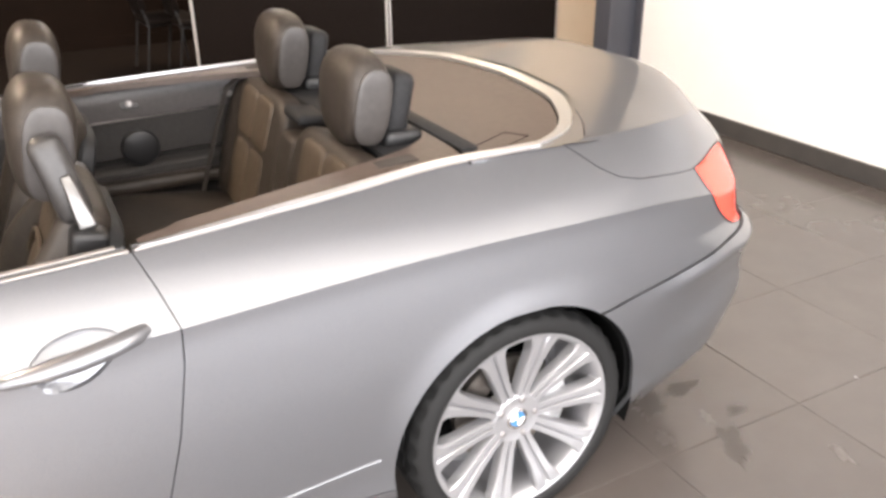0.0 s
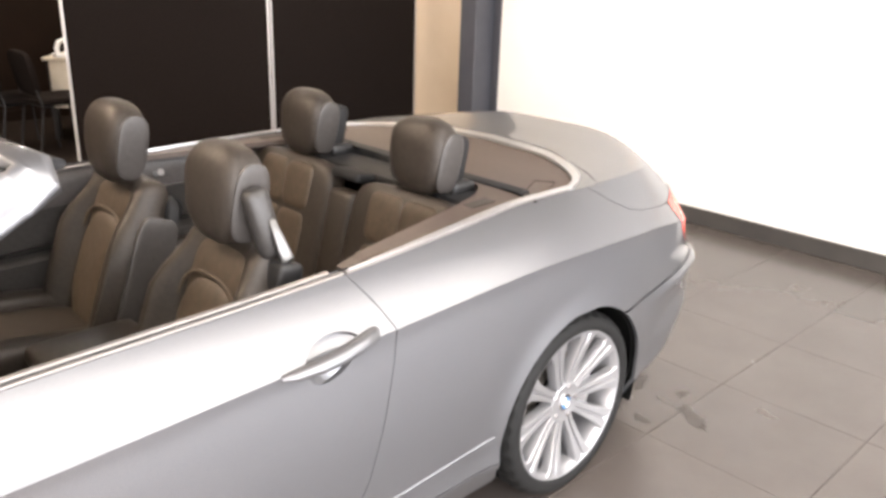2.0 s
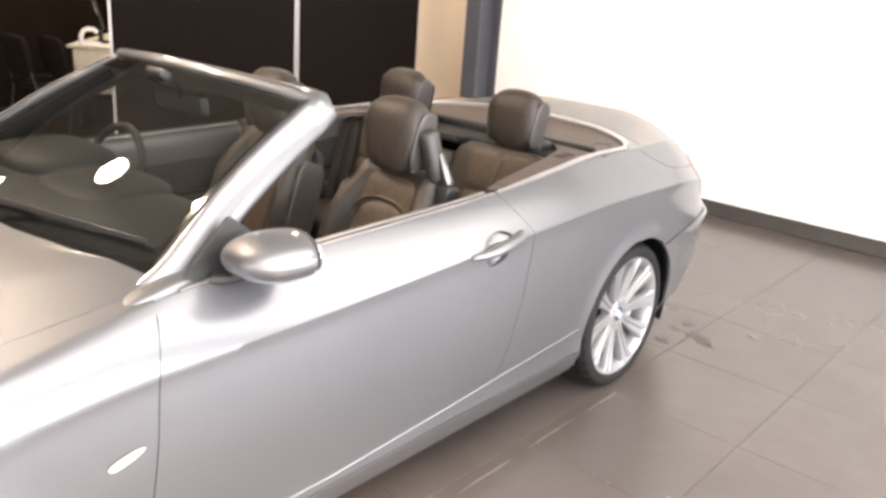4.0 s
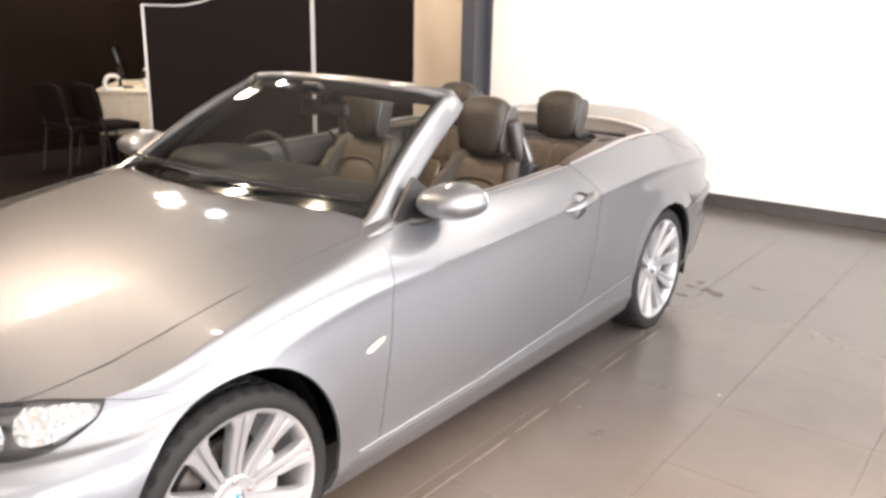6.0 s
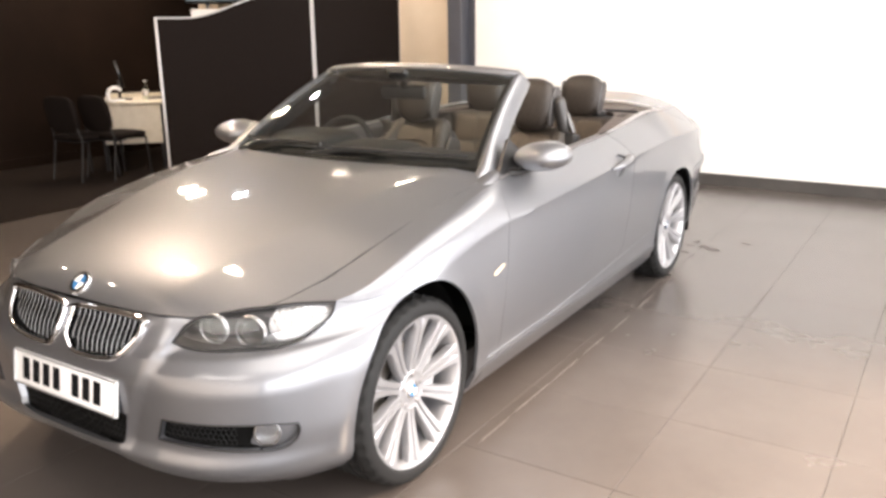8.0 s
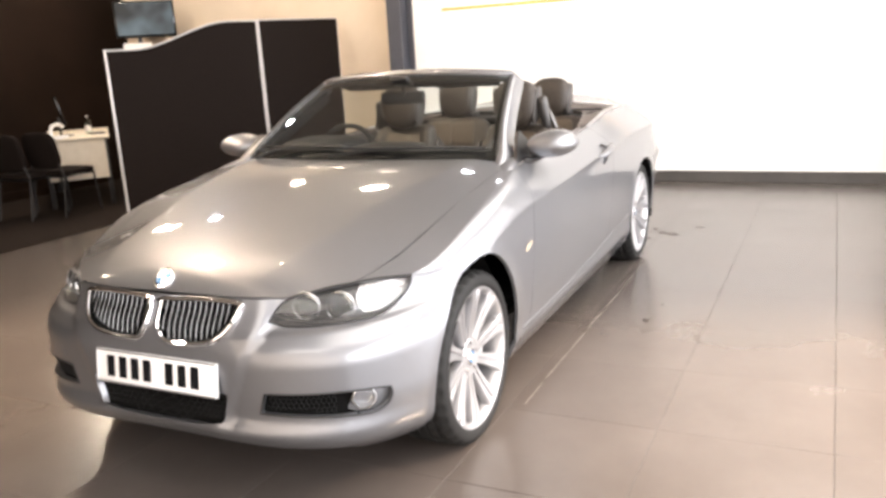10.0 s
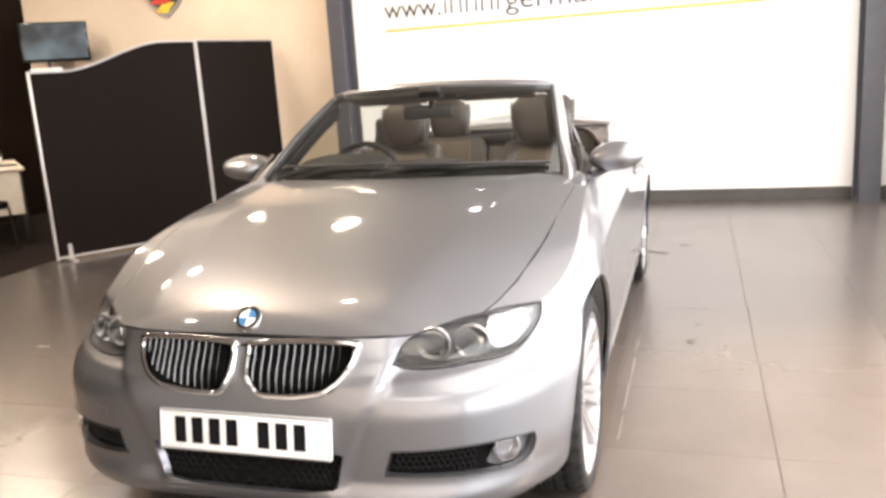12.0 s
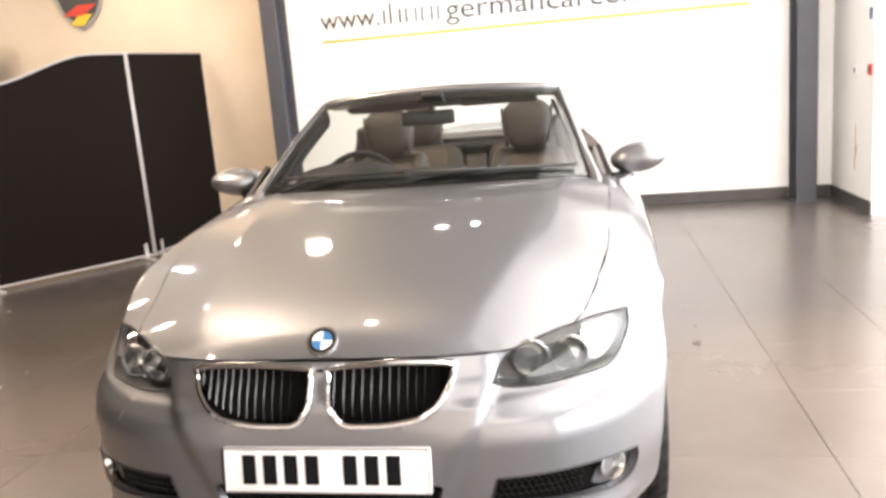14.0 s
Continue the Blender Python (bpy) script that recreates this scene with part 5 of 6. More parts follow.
for xx in (2.115, 2.455):
    b = lathe([(0.0, 0.006), (0.007, 0.006), (0.009, 0.008), (0.013, 0.006), (0.014, -0.004)], 20)
    bmesh.ops.transform(b, matrix=pose(xx, -(rim_y(xx) - rim_y(2.1) + 0.668), 0.905, 20, 0, 0), verts=b.verts[:])
    pair("trim_button", as_data(b), STRIP, rear_in, "small metal trim button")
    plate_b = rbox(0.062, 0.006, 0.036, 0.003, 2)
    bmesh.ops.transform(plate_b, matrix=pose(xx, -(rim_y(xx) - rim_y(2.1) + 0.668) - 0.001, 0.905, 20, 0, 0), verts=plate_b.verts[:])
    pair("button_plate", as_data(plate_b), LINING, rear_in, "dark rectangular plate round the button")
sp = lathe([(0.0, 0.012), (0.055, 0.012), (0.062, 0.008), (0.066, 0.0), (0.066, -0.02)], 32)
bmesh.ops.transform(sp, matrix=Matrix.Translation((2.13, -0.672, 0.745)), verts=sp.verts[:])
pair("speaker", as_data(sp), BLACK, rear_in, "round black speaker grille")
pair("trim_strip", as_data(tube([(1.93, -0.682, 0.845), (2.2, -0.672, 0.853), (2.5, -0.655, 0.862)], 0.007, 6, flat=0.6)), STRIP, rear_in, "satin trim strip")
pair("arm_rest", as_data(rbox(0.62, 0.07, 0.05, 0.02, 3, pose(2.2, -0.64, 0.62))), LEATHER, rear_in)
part("cabin_floor", rbox(1.95, 1.36, 0.03, 0.01, 1, pose(1.65, 0, 0.28)), GAP, car, "dark carpet")
part("bulkhead", rbox(0.06, 1.22, 0.66, 0.02, 2, pose(2.74, 0, 0.68)), DASH, car)


def seam(points, r, parent, mat=BELT, name="seam"):
    return part(name, tube(points, r, 6), mat, parent)


def taper(bm, z0, amount):
    """Narrows a cushion towards its foot."""
    for v in bm.verts:
        k = 1 - amount * min(1.0, max(0.0, (z0 + 0.05 - v.co.z) / 0.18))
        v.co.x, v.co.y = v.co.x * k, v.co.y * k
    return bm


def wedge(sx, sy, sz, m):
    """A rounded tongue, half as wide at its top as at its foot."""
    bm = rbox(sx, sy, sz, 0.008, 3)
    for v in bm.verts:
        v.co.x *= 0.78 - 0.55 * v.co.z / sz
    bmesh.ops.transform(bm, matrix=m, verts=bm.verts[:])
    return bm


def seat_back(m):
    """A backrest in one skin: a hollow middle, a bolster swelling forward on each side, rounded shoulders."""
    bm = bmesh.new()
    rings = []
    for z in (-0.29, -0.27, -0.22, -0.15, -0.08, 0.0, 0.07, 0.13, 0.18, 0.22, 0.25, 0.275, 0.29, 0.297):
        wide = 0.252 - 0.055 * float(ease(0.06, 0.25, np.array(z))) - 0.012 * float(ease(-0.15, -0.29, np.array(z)))
        swell = 0.072 * (1 - 0.85 * float(ease(0.05, 0.27, np.array(z))))
        close = math.sqrt(max(0.0, 1 - (max(0.0, z - 0.24) / 0.058) ** 2))
        ring = []
        for k in range(29):
            q = -1 + 2 * k / 28
            lump = float(ease(0.50, 0.74, np.array(abs(q))) * (1 - ease(0.84, 1.02, np.array(abs(q)))))
            ring.append((-0.034 - swell * lump + 0.055 * max(0.0, (abs(q) - 0.88) / 0.12) ** 2, wide * q))
        for k in range(1, 14):
            q = 1 - 2 * k / 14
            ring.append((0.075 - 0.035 * abs(q) ** 6, wide * q))
        cx = 0.02
        rings.append([bm.verts.new(m @ Vector((cx + (px - cx) * (0.25 + 0.75 * close), py * (0.80 + 0.20 * close), z))) for px, py in ring])
    n = len(rings[0])
    for r0, r1 in zip(rings, rings[1:]):
        for k in range(n):
            bm.faces.new((r0[k], r0[(k + 1) % n], r1[(k + 1) % n], r1[k]))
    bm.faces.new(rings[0][::-1])
    bm.faces.new(rings[-1])
    bmesh.ops.recalc_face_normals(bm, faces=bm.faces[:])
    return bm


def front_seat(y, sgn, dx):
    """A sports seat: cushion, bolsters, ribbed back and headrest; sgn is the outer side."""
    seat_ob = part("front_seat", pillow(0.27, 0.19, 0.075, 0.45, 0.4, m=pose(1.37, y, 0.49, 0, 6, 0)), LEATHER, car, "dark leather front seat")
    tilt = 20
    bm0 = pose(1.72, y, 0.72, 0, tilt, 0)
    for s in (-1, 1):
        part("cushion_bolster", pillow(0.27, 0.055, 0.085, 0.5, 0.5, m=pose(1.36, y + s * 0.205, 0.515, 0, 6, 0)), LEATHER, seat_ob)
        part("seat_side", pillow(0.070, 0.012, 0.225, 0.4, 0.35, m=bm0 @ pose(0.020, s * 0.244, -0.03, s * 3, 0, 0)), HEADSIDE, seat_ob, "grey-brown side panel")
    part("backrest", seat_back(bm0), LEATHER, seat_ob, "dark leather backrest with raised side bolsters", 60)
    part("back_shell", pillow(0.030, 0.222, 0.27, 0.35, 0.4, m=bm0 @ pose(0.075, 0, -0.01)), DASH, seat_ob, "dark plastic seat shell")
    part("upper_insert", pillow(0.026, 0.150, 0.110, 0.6, 0.5, m=bm0 @ pose(-0.018, 0, 0.145)), INSERT, seat_ob)
    part("lower_insert", pillow(0.036, 0.143, 0.20, 0.7, 0.75, m=bm0 @ pose(-0.026, 0, -0.045)), INSERT, seat_ob, "padded insert with an arched top")
    arc = [bm0 @ Vector((-0.047 - 0.004 * math.cos(a), 0.146 * math.copysign(abs(math.sin(a)) ** 0.8, a), 0.055 + 0.105 * abs(math.cos(a)) ** 0.8)) for a in np.linspace(-1.5, 1.5, 25)]
    seam(arc, 0.0065, seat_ob, INSERT, "arched_roll")
    rest = taper(pillow(0.072, 0.134, 0.134, 0.76, 0.62, 36, 24), 0.0, 0.18)
    bmesh.ops.transform(rest, matrix=pose(1.775, y, 1.113, 0, 9, 0), verts=rest.verts[:])
    part("headrest", rest, LEATHER, seat_ob, "padded dark leather headrest")
    for s in (-1, 1):
        part("headrest_side", pillow(0.050, 0.010, 0.105, 0.7, 0.6, m=pose(1.782, y + s * 0.120, 1.105, -s * 6, 9, 0)), HEADSIDE, seat_ob, "grey-brown side panel")
        part("headrest_post", tube([(1.80, y + s * 0.06, 0.94), (1.79, y + s * 0.06, 1.03)], 0.007, 8), CHROME, seat_ob)
    # belt guide on the outer shoulder
    part("belt_tower", rbox(0.070, 0.055, 0.19, 0.024, 3, pose(1.792, y + sgn * 0.160, 1.062, sgn * 6, -12, 0)), LINING, seat_ob, "dark belt guide tower")
    part("belt_guide", wedge(0.040, 0.020, 0.120, pose(1.812, y + sgn * 0.200, 1.022, sgn * 18, -12, 0)), GUIDE, seat_ob, "bright metal belt guide")
    part("belt_cup", rbox(0.075, 0.07, 0.085, 0.015, 3, pose(1.815, y + sgn * 0.21, 0.925, 0, 12, 0)), BLACK, seat_ob)
    part("seat_belt", tube([(1.83, y + sgn * 0.20, 0.95), (1.84, y + sgn * 0.21, 0.85), (1.80, y + sgn * 0.25, 0.55), (1.72, y + sgn * 0.27, 0.40)], 0.024, 8, flat=0.1), BELT, seat_ob, "dark seat belt webbing")
    seat_ob.location.x += dx
    return seat_ob


front_seat(-0.362, -1, 0.03)
front_seat(0.390, 1, 0.065)


def rear_seat(y, s):
    seat_ob = part("rear_seat", pillow(0.25, 0.27, 0.075, 0.45, 0.4, m=pose(2.19, y, 0.53, 0, 8, 0)), LEATHER, car, "dark leather rear seat")
    m = pose(2.475, y, 0.74, 0, 16, 0)
    part("backrest", pillow(0.052, 0.27, 0.25, 0.38, 0.35, m=m), LEATHER, seat_ob)
    for dz, hz in ((0.135, 0.088), (-0.075, 0.12)):
        for dy in (-0.08, 0.08):
            part("back_panel", pillow(0.03, 0.083, hz, 0.4, 0.28, m=m @ pose(-0.029, dy, dz)), INSERT, seat_ob)
    part("back_bolster", pillow(0.05, 0.055, 0.22, 0.6, 0.6, m=m @ pose(-0.015, s * 0.228, 0.0, 0, 0, s * 20)), LEATHER, seat_ob)
    yh = y - s * 0.005
    rest = taper(pillow(0.070, 0.130, 0.126, 0.76, 0.62, 36, 24), 0.0, 0.16)
    bmesh.ops.transform(rest, matrix=pose(2.57, yh, 1.100, 0, 8, 0), verts=rest.verts[:])
    part("headrest", rest, LEATHER, seat_ob, "padded dark leather headrest")
    for q in (-1, 1):
        part("headrest_side", pillow(0.048, 0.010, 0.098, 0.7, 0.6, m=pose(2.577, yh + q * 0.116, 1.092, -q * 6, 8, 0)), HEADSIDE, seat_ob)
    part("roll_guard", rbox(0.07, 0.15, 0.19, 0.025, 3, pose(2.672, yh - s * 0.0, 1.065, 0, 12, 0)), DASH, seat_ob, "dark roll-over guard")
    part("guard_base", rbox(0.11, 0.20, 0.05, 0.018, 3, pose(2.67, yh, 0.990, 0, 4, 0)), BLACK, seat_ob)
    strap = [((2.62, 0.250, 1.000), (0, 0, 1)), ((2.52, 0.248, 0.995), (-0.2, 0, 1)), ((2.435, 0.245, 0.93), (-1, 0, 0.4)), ((2.385, 0.235, 0.80), (-1, 0, 0.3)), ((2.30, 0.222, 0.56), (-1, 0, 0.3))]
    web = sweep([((px, y + s * py, pz), (0, 1, 0), up, 1.0) for (px, py, pz), up in strap], [(-0.023, -0.0012), (0.023, -0.0012), (0.023, 0.0012), (-0.023, 0.0012)])
    part("seat_belt", web, BELT, seat_ob, "dark seat belt webbing")
    seat_ob.location.x += -0.025 if s < 0 else 0.0
    return seat_ob


rear_seat(-0.335, -1)
rear_seat(0.355, 1)
arm = part("centre_armrest", rbox(0.09, 0.14, 0.40, 0.025, 3, pose(2.46, 0.01, 0.72, 0, 14, 0)), LEATHER, car, "fold-down leather centre armrest")
part("armrest_cap", rbox(0.12, 0.15, 0.035, 0.012, 3, pose(2.54, 0.01, 0.965, 0, 10, 0)), DASH, arm)
part("parcel_shelf", rbox(0.16, 1.28, 0.03, 0.012, 2, pose(2.64, 0, 0.965)), DASH, car)
part("centre_tunnel", rbox(1.3, 0.24, 0.26, 0.05, 3, pose(1.35, 0.0, 0.42)), DASH, car, "dark centre console")
part("console_armrest", rbox(0.32, 0.17, 0.07, 0.025, 3, pose(1.55, 0.0, 0.60)), LEATHER, car)

# the cover over the folded roof, with arms reaching forward along the waist
front_line = curve((0, 2.735), (0.30, 2.73), (0.42, 2.70), (0.50, 2.62), (0.56, 2.45), (0.60, 2.28), (0.64, 2.10), (0.68, 1.93), (0.72, 1.92))
yy = np.linspace(-0.715, 0.715, 81)
left_edge = [(x, -(rim_y(x) - 0.036)) for x in np.linspace(1.93, 2.80, 25)]
inner_edge = [(float(front_line(abs(y))), y) for y in np.linspace(-0.68, 0.68, 81)]
back_edge = [(float(tonneau_back(abs(y))), y) for y in np.linspace(-0.655, 0.655, 61)]
cover_poly = np.array(left_edge + back_edge + [(x, -y) for x, y in left_edge[::-1]] + inner_edge[::-1])
ton = part("tonneau_cover", trimmed(raised(top_surface, -0.004), (1.9, 3.22, -0.73, 0.73), (0.014, 0.014), cover_poly, [], thick=0.02), TRIM, car, "brown-grey moulded cover over the folded roof")
for sg in (-1, 1):
    for pts in ([(2.76, 0.655, 1), (2.93, 0.575, 1), (2.89, 0.52, 1), (2.73, 0.60, 1)],):
        ring = []
        for x, y in ring_curve(pts, 4):
            p = top_surface(np.array(x), np.array(sg * y))
            ring.append((float(p[0]), float(p[1]), float(p[2]) - 0.0035))
        part("flap_line", tube(ring, 0.0012, 5, closed=True), GAP, ton)
    cord = [(2.70, sg * 0.20, 1.02), (2.73, sg * 0.32, 1.035), (2.76, sg * 0.42, 1.03), (2.72, sg * 0.50, 1.02), (2.71, sg * 0.60, 1.012), (2.69, sg * 0.69, 1.003)]
    part("cover_joint", tube([(float(x), y, float(top_surface(np.array(x), np.array(y))[2]) - 0.001) for x, y, z in cord], 0.0035, 6), GAP, ton)

# dashboard, wheel, mirror
dash = part("dashboard", pillow(0.26, 0.70, 0.17, 0.45, 0.35, m=pose(0.84, 0, 0.815)), DASH, car, "dark moulded dashboard")
part("instrument_hood", pillow(0.17, 0.21, 0.075, 0.6, 0.6, m=pose(0.93, 0.37, 0.965)), DASH, dash)
part("screen_hood", pillow(0.16, 0.20, 0.038, 0.6, 0.6, m=pose(0.92, 0.0, 0.965)), DASH, dash)
wm = pose(1.125, 0.375, 0.895, 0, -68, 0)
sw = part("steering_wheel", tube([wm @ Vector((0.185 * math.cos(a), 0.185 * math.sin(a), 0)) for a in np.linspace(0, 2 * math.pi, 41)[:-1]], 0.014, 10, closed=True), DASH, car, "dark leather steering wheel")
part("wheel_boss", pillow(0.07, 0.085, 0.03, 0.6, 0.6, m=wm), DASH, sw)
for a in (0.2, math.pi - 0.2, -math.pi / 2):
    part("wheel_spoke", tube([wm @ Vector((0.05 * math.sin(a), 0.05 * math.cos(a), 0)), wm @ Vector((0.178 * math.sin(a), 0.178 * math.cos(a), 0))], 0.016, 8, flat=0.5), SATIN, sw)
part("steering_column", tube([wm @ Vector((0, 0, 0)), (0.86, 0.375, 0.80)], 0.045, 10), DASH, sw)
rv = part("rear_view_mirror", rbox(0.03, 0.245, 0.068, 0.015, 3, pose(1.215, 0.045, 1.205, 0, -8, 6)), BLACK, car, "black interior mirror")
part("mirror_stem", tube([(1.20, 0.03, 1.225), (1.165, 0.0, 1.29)], [0.012, 0.016], 8), BLACK, rv)
part("mirror_face", rbox(0.004, 0.225, 0.054, 0.002, 1, pose(1.2325, 0.047, 1.203, 0, -8, 6)), CHROME, rv)
part("sensor_box", rbox(0.09, 0.10, 0.03, 0.012, 2, pose(1.13, 0.0, 1.292, 0, 30, 0)), BLACK, rv)

# ---- furniture and fittings ----
def screen_panel(p, q, h0, h1, wave, label, w0=0.023, w1=0.023):
    """A fabric office screen on feet, in an aluminium frame; its head may run in an S from h0 to h1."""
    p, q = Vector((*p, 0)), Vector((*q, 0))
    L = (q - p).length
    ang = math.degrees(math.atan2(q.y - p.y, q.x - p.x))
    ob = thing("office_screen", label, "screen", "office screens", "", pose(p.x, p.y, 0, 0, 0, ang))
    top = []
    for k in range(25):
        s = k / 24
        e = float(ease(0.18, 0.80, np.array(s))) if wave else s
        top.append((s * L, h0 + (h1 - h0) * e))
    poly = [(0.012, 0.035), (L - 0.012, 0.035)] + [(min(max(x, 0.012), L - 0.012), z - 0.012) for x, z in top[::-1]]
    part("panel", prism(poly, 0.036, pose(0, -0.018, 0)), SCREENCLOTH, ob, "black fabric panel", 20)
    part("post", rbox(w0, 0.042, h0 - 0.01, 0.004, 2, pose(w0 / 2, 0, (h0 - 0.01) / 2 + 0.01)), ALU, ob, "pale metal post")
    part("post", rbox(w1, 0.042, h1 - 0.01, 0.004, 2, pose(L - w1 / 2, 0, (h1 - 0.01) / 2 + 0.01)), ALU, ob, "pale metal post")
    part("top_rail", tube([(x, 0, z - 0.006) for x, z in top], 0.013, 6), ALU, ob, "pale metal top rail")
    part("bottom_rail", rbox(L - 0.04, 0.04, 0.02, 0.003, 1, pose(L / 2, 0, 0.032)), ALU, ob)
    for x in (0.12, L - 0.08):
        part("foot", rbox(0.05, 0.32, 0.014, 0.004, 2, pose(x, 0, 0.007)), ALU, ob, "flat metal foot")
        part("foot_clamp", rbox(0.035, 0.012, 0.13, 0.003, 1, pose(x, -0.026, 0.08)), ALU, ob)
    return ob


screen_panel((3.07, 4.155), (4.31, 3.33), 1.62, 1.85, True, "black fabric office screen with a curved top", 0.023, 0.014)
screen_panel((4.316, 3.331), (5.84, 3.36), 1.855, 1.895, False, "black fabric office screen with a straight top", 0.014, 0.012)


def desk(m):
    ob = thing("sales_desk", "pale wood-effect sales desk with a panelled front", "desk", "", "", m)
    part("desktop", rbox(1.5, 0.7, 0.028, 0.004, 2, pose(0.75, 0.35, 0.736)), DESK, ob)
    part("modesty_panel", rbox(0.02, 0.6, 0.42, 0.002, 1, pose(0.03, 0.35, 0.505)), DESK, ob)
    part("modesty_panel", rbox(1.36, 0.02, 0.42, 0.002, 1, pose(0.75, 0.62, 0.505)), DESK, ob)
    for x in (0.05, 1.45):
        for y in (0.05, 0.65):
            part("leg", rbox(0.05, 0.05, 0.722, 0.006, 2, pose(x, y, 0.361)), BLACK, ob, "dark square leg")
    return ob


DM = pose(3.90, 5.16, 0.008, 0, 0, 48)
desk(DM)
mon = thing("computer_monitor", "black computer monitor on a round foot", "monitor", "", "", DM @ pose(0.42, 0.46, 0.75, 0, 0, 4))
part("screen", rbox(0.48, 0.03, 0.31, 0.008, 2, pose(0, 0.01, 0.29, -13, 0, 0)), GLOSSBLACK, mon)
part("stand", rbox(0.05, 0.03, 0.2, 0.006, 2, pose(0, 0.03, 0.11)), BLACK, mon)
part("foot", lathe([(0.0, 0.016), (0.10, 0.012), (0.11, 0.0), (0.0, 0.0)], 24, "z"), BLACK, mon)
bottle = thing("water_bottle", "clear plastic water bottle on the desk", "bottle", "", "", DM @ pose(0.24, 0.20, 0.75))
part("bottle_body", lathe([(0.0, 0.0), (0.032, 0.0), (0.034, 0.01), (0.034, 0.12), (0.030, 0.15), (0.014, 0.185), (0.013, 0.20)], 20, "z"), THIN, bottle)
part("label_band", lathe([(0.0346, 0.05), (0.0346, 0.11)], 20, "z"), WHITELENS, bottle)
part("cap", lathe([(0.014, 0.198), (0.015, 0.218), (0.0, 0.219)], 16, "z"), WHITELENS, bottle)
lampd = thing("desk_telephone", "pale curved telephone handset stand on the desk", "telephone", "", "", DM @ pose(0.10, 0.52, 0.75, 0, 0, -48))
part("arch", tube([(-0.07, 0, 0.0), (-0.07, 0, 0.09), (-0.045, 0, 0.135), (0.0, 0, 0.15), (0.05, 0, 0.145), (0.09, 0, 0.12)], 0.022, 10), PLATE, lampd)
part("base", rbox(0.2, 0.14, 0.03, 0.01, 2, pose(0, 0, 0.015)), PLATE, lampd)
pad = thing("paper_pad", "dark notepad lying on the desk", "notepad", "", "", DM @ pose(0.45, 0.12, 0.75, 0, 0, 8))
part("pages", rbox(0.21, 0.15, 0.012, 0.002, 1, pose(0, 0, 0.006)), BLACK, pad)


def visitor_chair(m):
    ob = thing("visitor_chair", "black upholstered visitor chair with metal legs", "chair", "visitor chairs", "", m)
    part("seat", pillow(0.23, 0.23, 0.035, 0.5, 0.35, m=pose(0, 0, 0.445)), SCREENCLOTH, ob, "black padded seat")
    part("backrest", pillow(0.03, 0.22, 0.19, 0.5, 0.35, m=pose(-0.235, 0, 0.68, 0, -10, 0)), SCREENCLOTH, ob, "black padded back")
    for sy in (-1, 1):
        part("leg", tube([(0.22, sy * 0.22, 0.0), (0.19, sy * 0.21, 0.41)], 0.011, 8), BLACK, ob)
        part("leg", tube([(-0.26, sy * 0.22, 0.0), (-0.19, sy * 0.21, 0.41), (-0.24, sy * 0.19, 0.62)], 0.011, 8), BLACK, ob)
    part("seat_rail", tube([(0.19, -0.21, 0.41), (0.19, 0.21, 0.41), (-0.19, 0.21, 0.41), (-0.19, -0.21, 0.41)], 0.011, 8, closed=True), BLACK, ob)
    return ob


ch = visitor_chair(pose(3.335, 5.26, 0.008, 0, 0, 2))
copy_thing(ch, pose(3.09, 5.47, 0.008, 0, 0, 4))

# television on a bracket in the corner
tv = thing("television", "flat black wall-mounted television showing a dim picture", "television", "", "", pose(5.42, 5.98, 2.05, 0, 0, -48))
TVMAT = material("tv_picture", (0.01, 0.012, 0.014), 0.3, Specular_IOR_Level=0.2)
_tn = node(TVMAT, "ShaderNodeTexNoise", Scale=2.2, Detail=2.0)
_tr2 = TVMAT.node_tree.nodes.new("ShaderNodeValToRGB")
_tr2.color_ramp.elements[0].color, _tr2.color_ramp.elements[0].position = (0.01, 0.014, 0.017, 1), 0.42
_tr2.color_ramp.elements[1].color, _tr2.color_ramp.elements[1].position = (0.22, 0.30, 0.34, 1), 0.66
_tc = node(TVMAT, "ShaderNodeTexCoord")
wire(TVMAT, _tc, "Object", _tn, "Vector")
wire(TVMAT, _tn, "Fac", _tr2, "Fac")
wire(TVMAT, _tr2, "Color", TVMAT.node_tree.nodes["Principled BSDF"], "Emission Color")
TVMAT.node_tree.nodes["Principled BSDF"].inputs["Emission Strength"].default_value = 0.3
part("case", rbox(0.73, 0.06, 0.45, 0.012, 2, pose(0.05, 0, 0.0)), GLOSSBLACK, tv)
part("picture", rbox(0.68, 0.004, 0.40, 0.001, 1, pose(0.05, -0.031, 0.01)), TVMAT, tv, "dim blue-grey picture")
part("bracket", rbox(0.12, 0.62, 0.10, 0.01, 1, pose(0, 0.34, -0.05)), STEEL, tv)
part("media_box", rbox(0.34, 0.10, 0.12, 0.01, 2, pose(-0.08, 0.067, -0.345)), PLATE, tv, "white media box")
part("box_hanger", rbox(0.05, 0.02, 0.22, 0.003, 1, pose(-0.04, 0.04, -0.195)), STEEL, tv)

# shield emblem on the cream wall
sh = thing("wall_shield", "grey shield-shaped wall emblem with red and yellow stripes", "emblem", "", "", pose(XB - 0.03, 4.68, 2.24))
shield = ring_curve([(0, 0, 1), (0.20, 0.16), (0.29, 0.38), (0.30, 0.62, 1), (0.0, 0.66), (-0.30, 0.62, 1), (-0.29, 0.38), (-0.20, 0.16)], 5)


def flat_shape(poly, depth, x):
    """A plate lying on the east wall; the outline runs along -y and z."""
    return prism([(p[0], p[1]) for p in poly], depth, pose(x, 0, 0, 0, 0, -90))


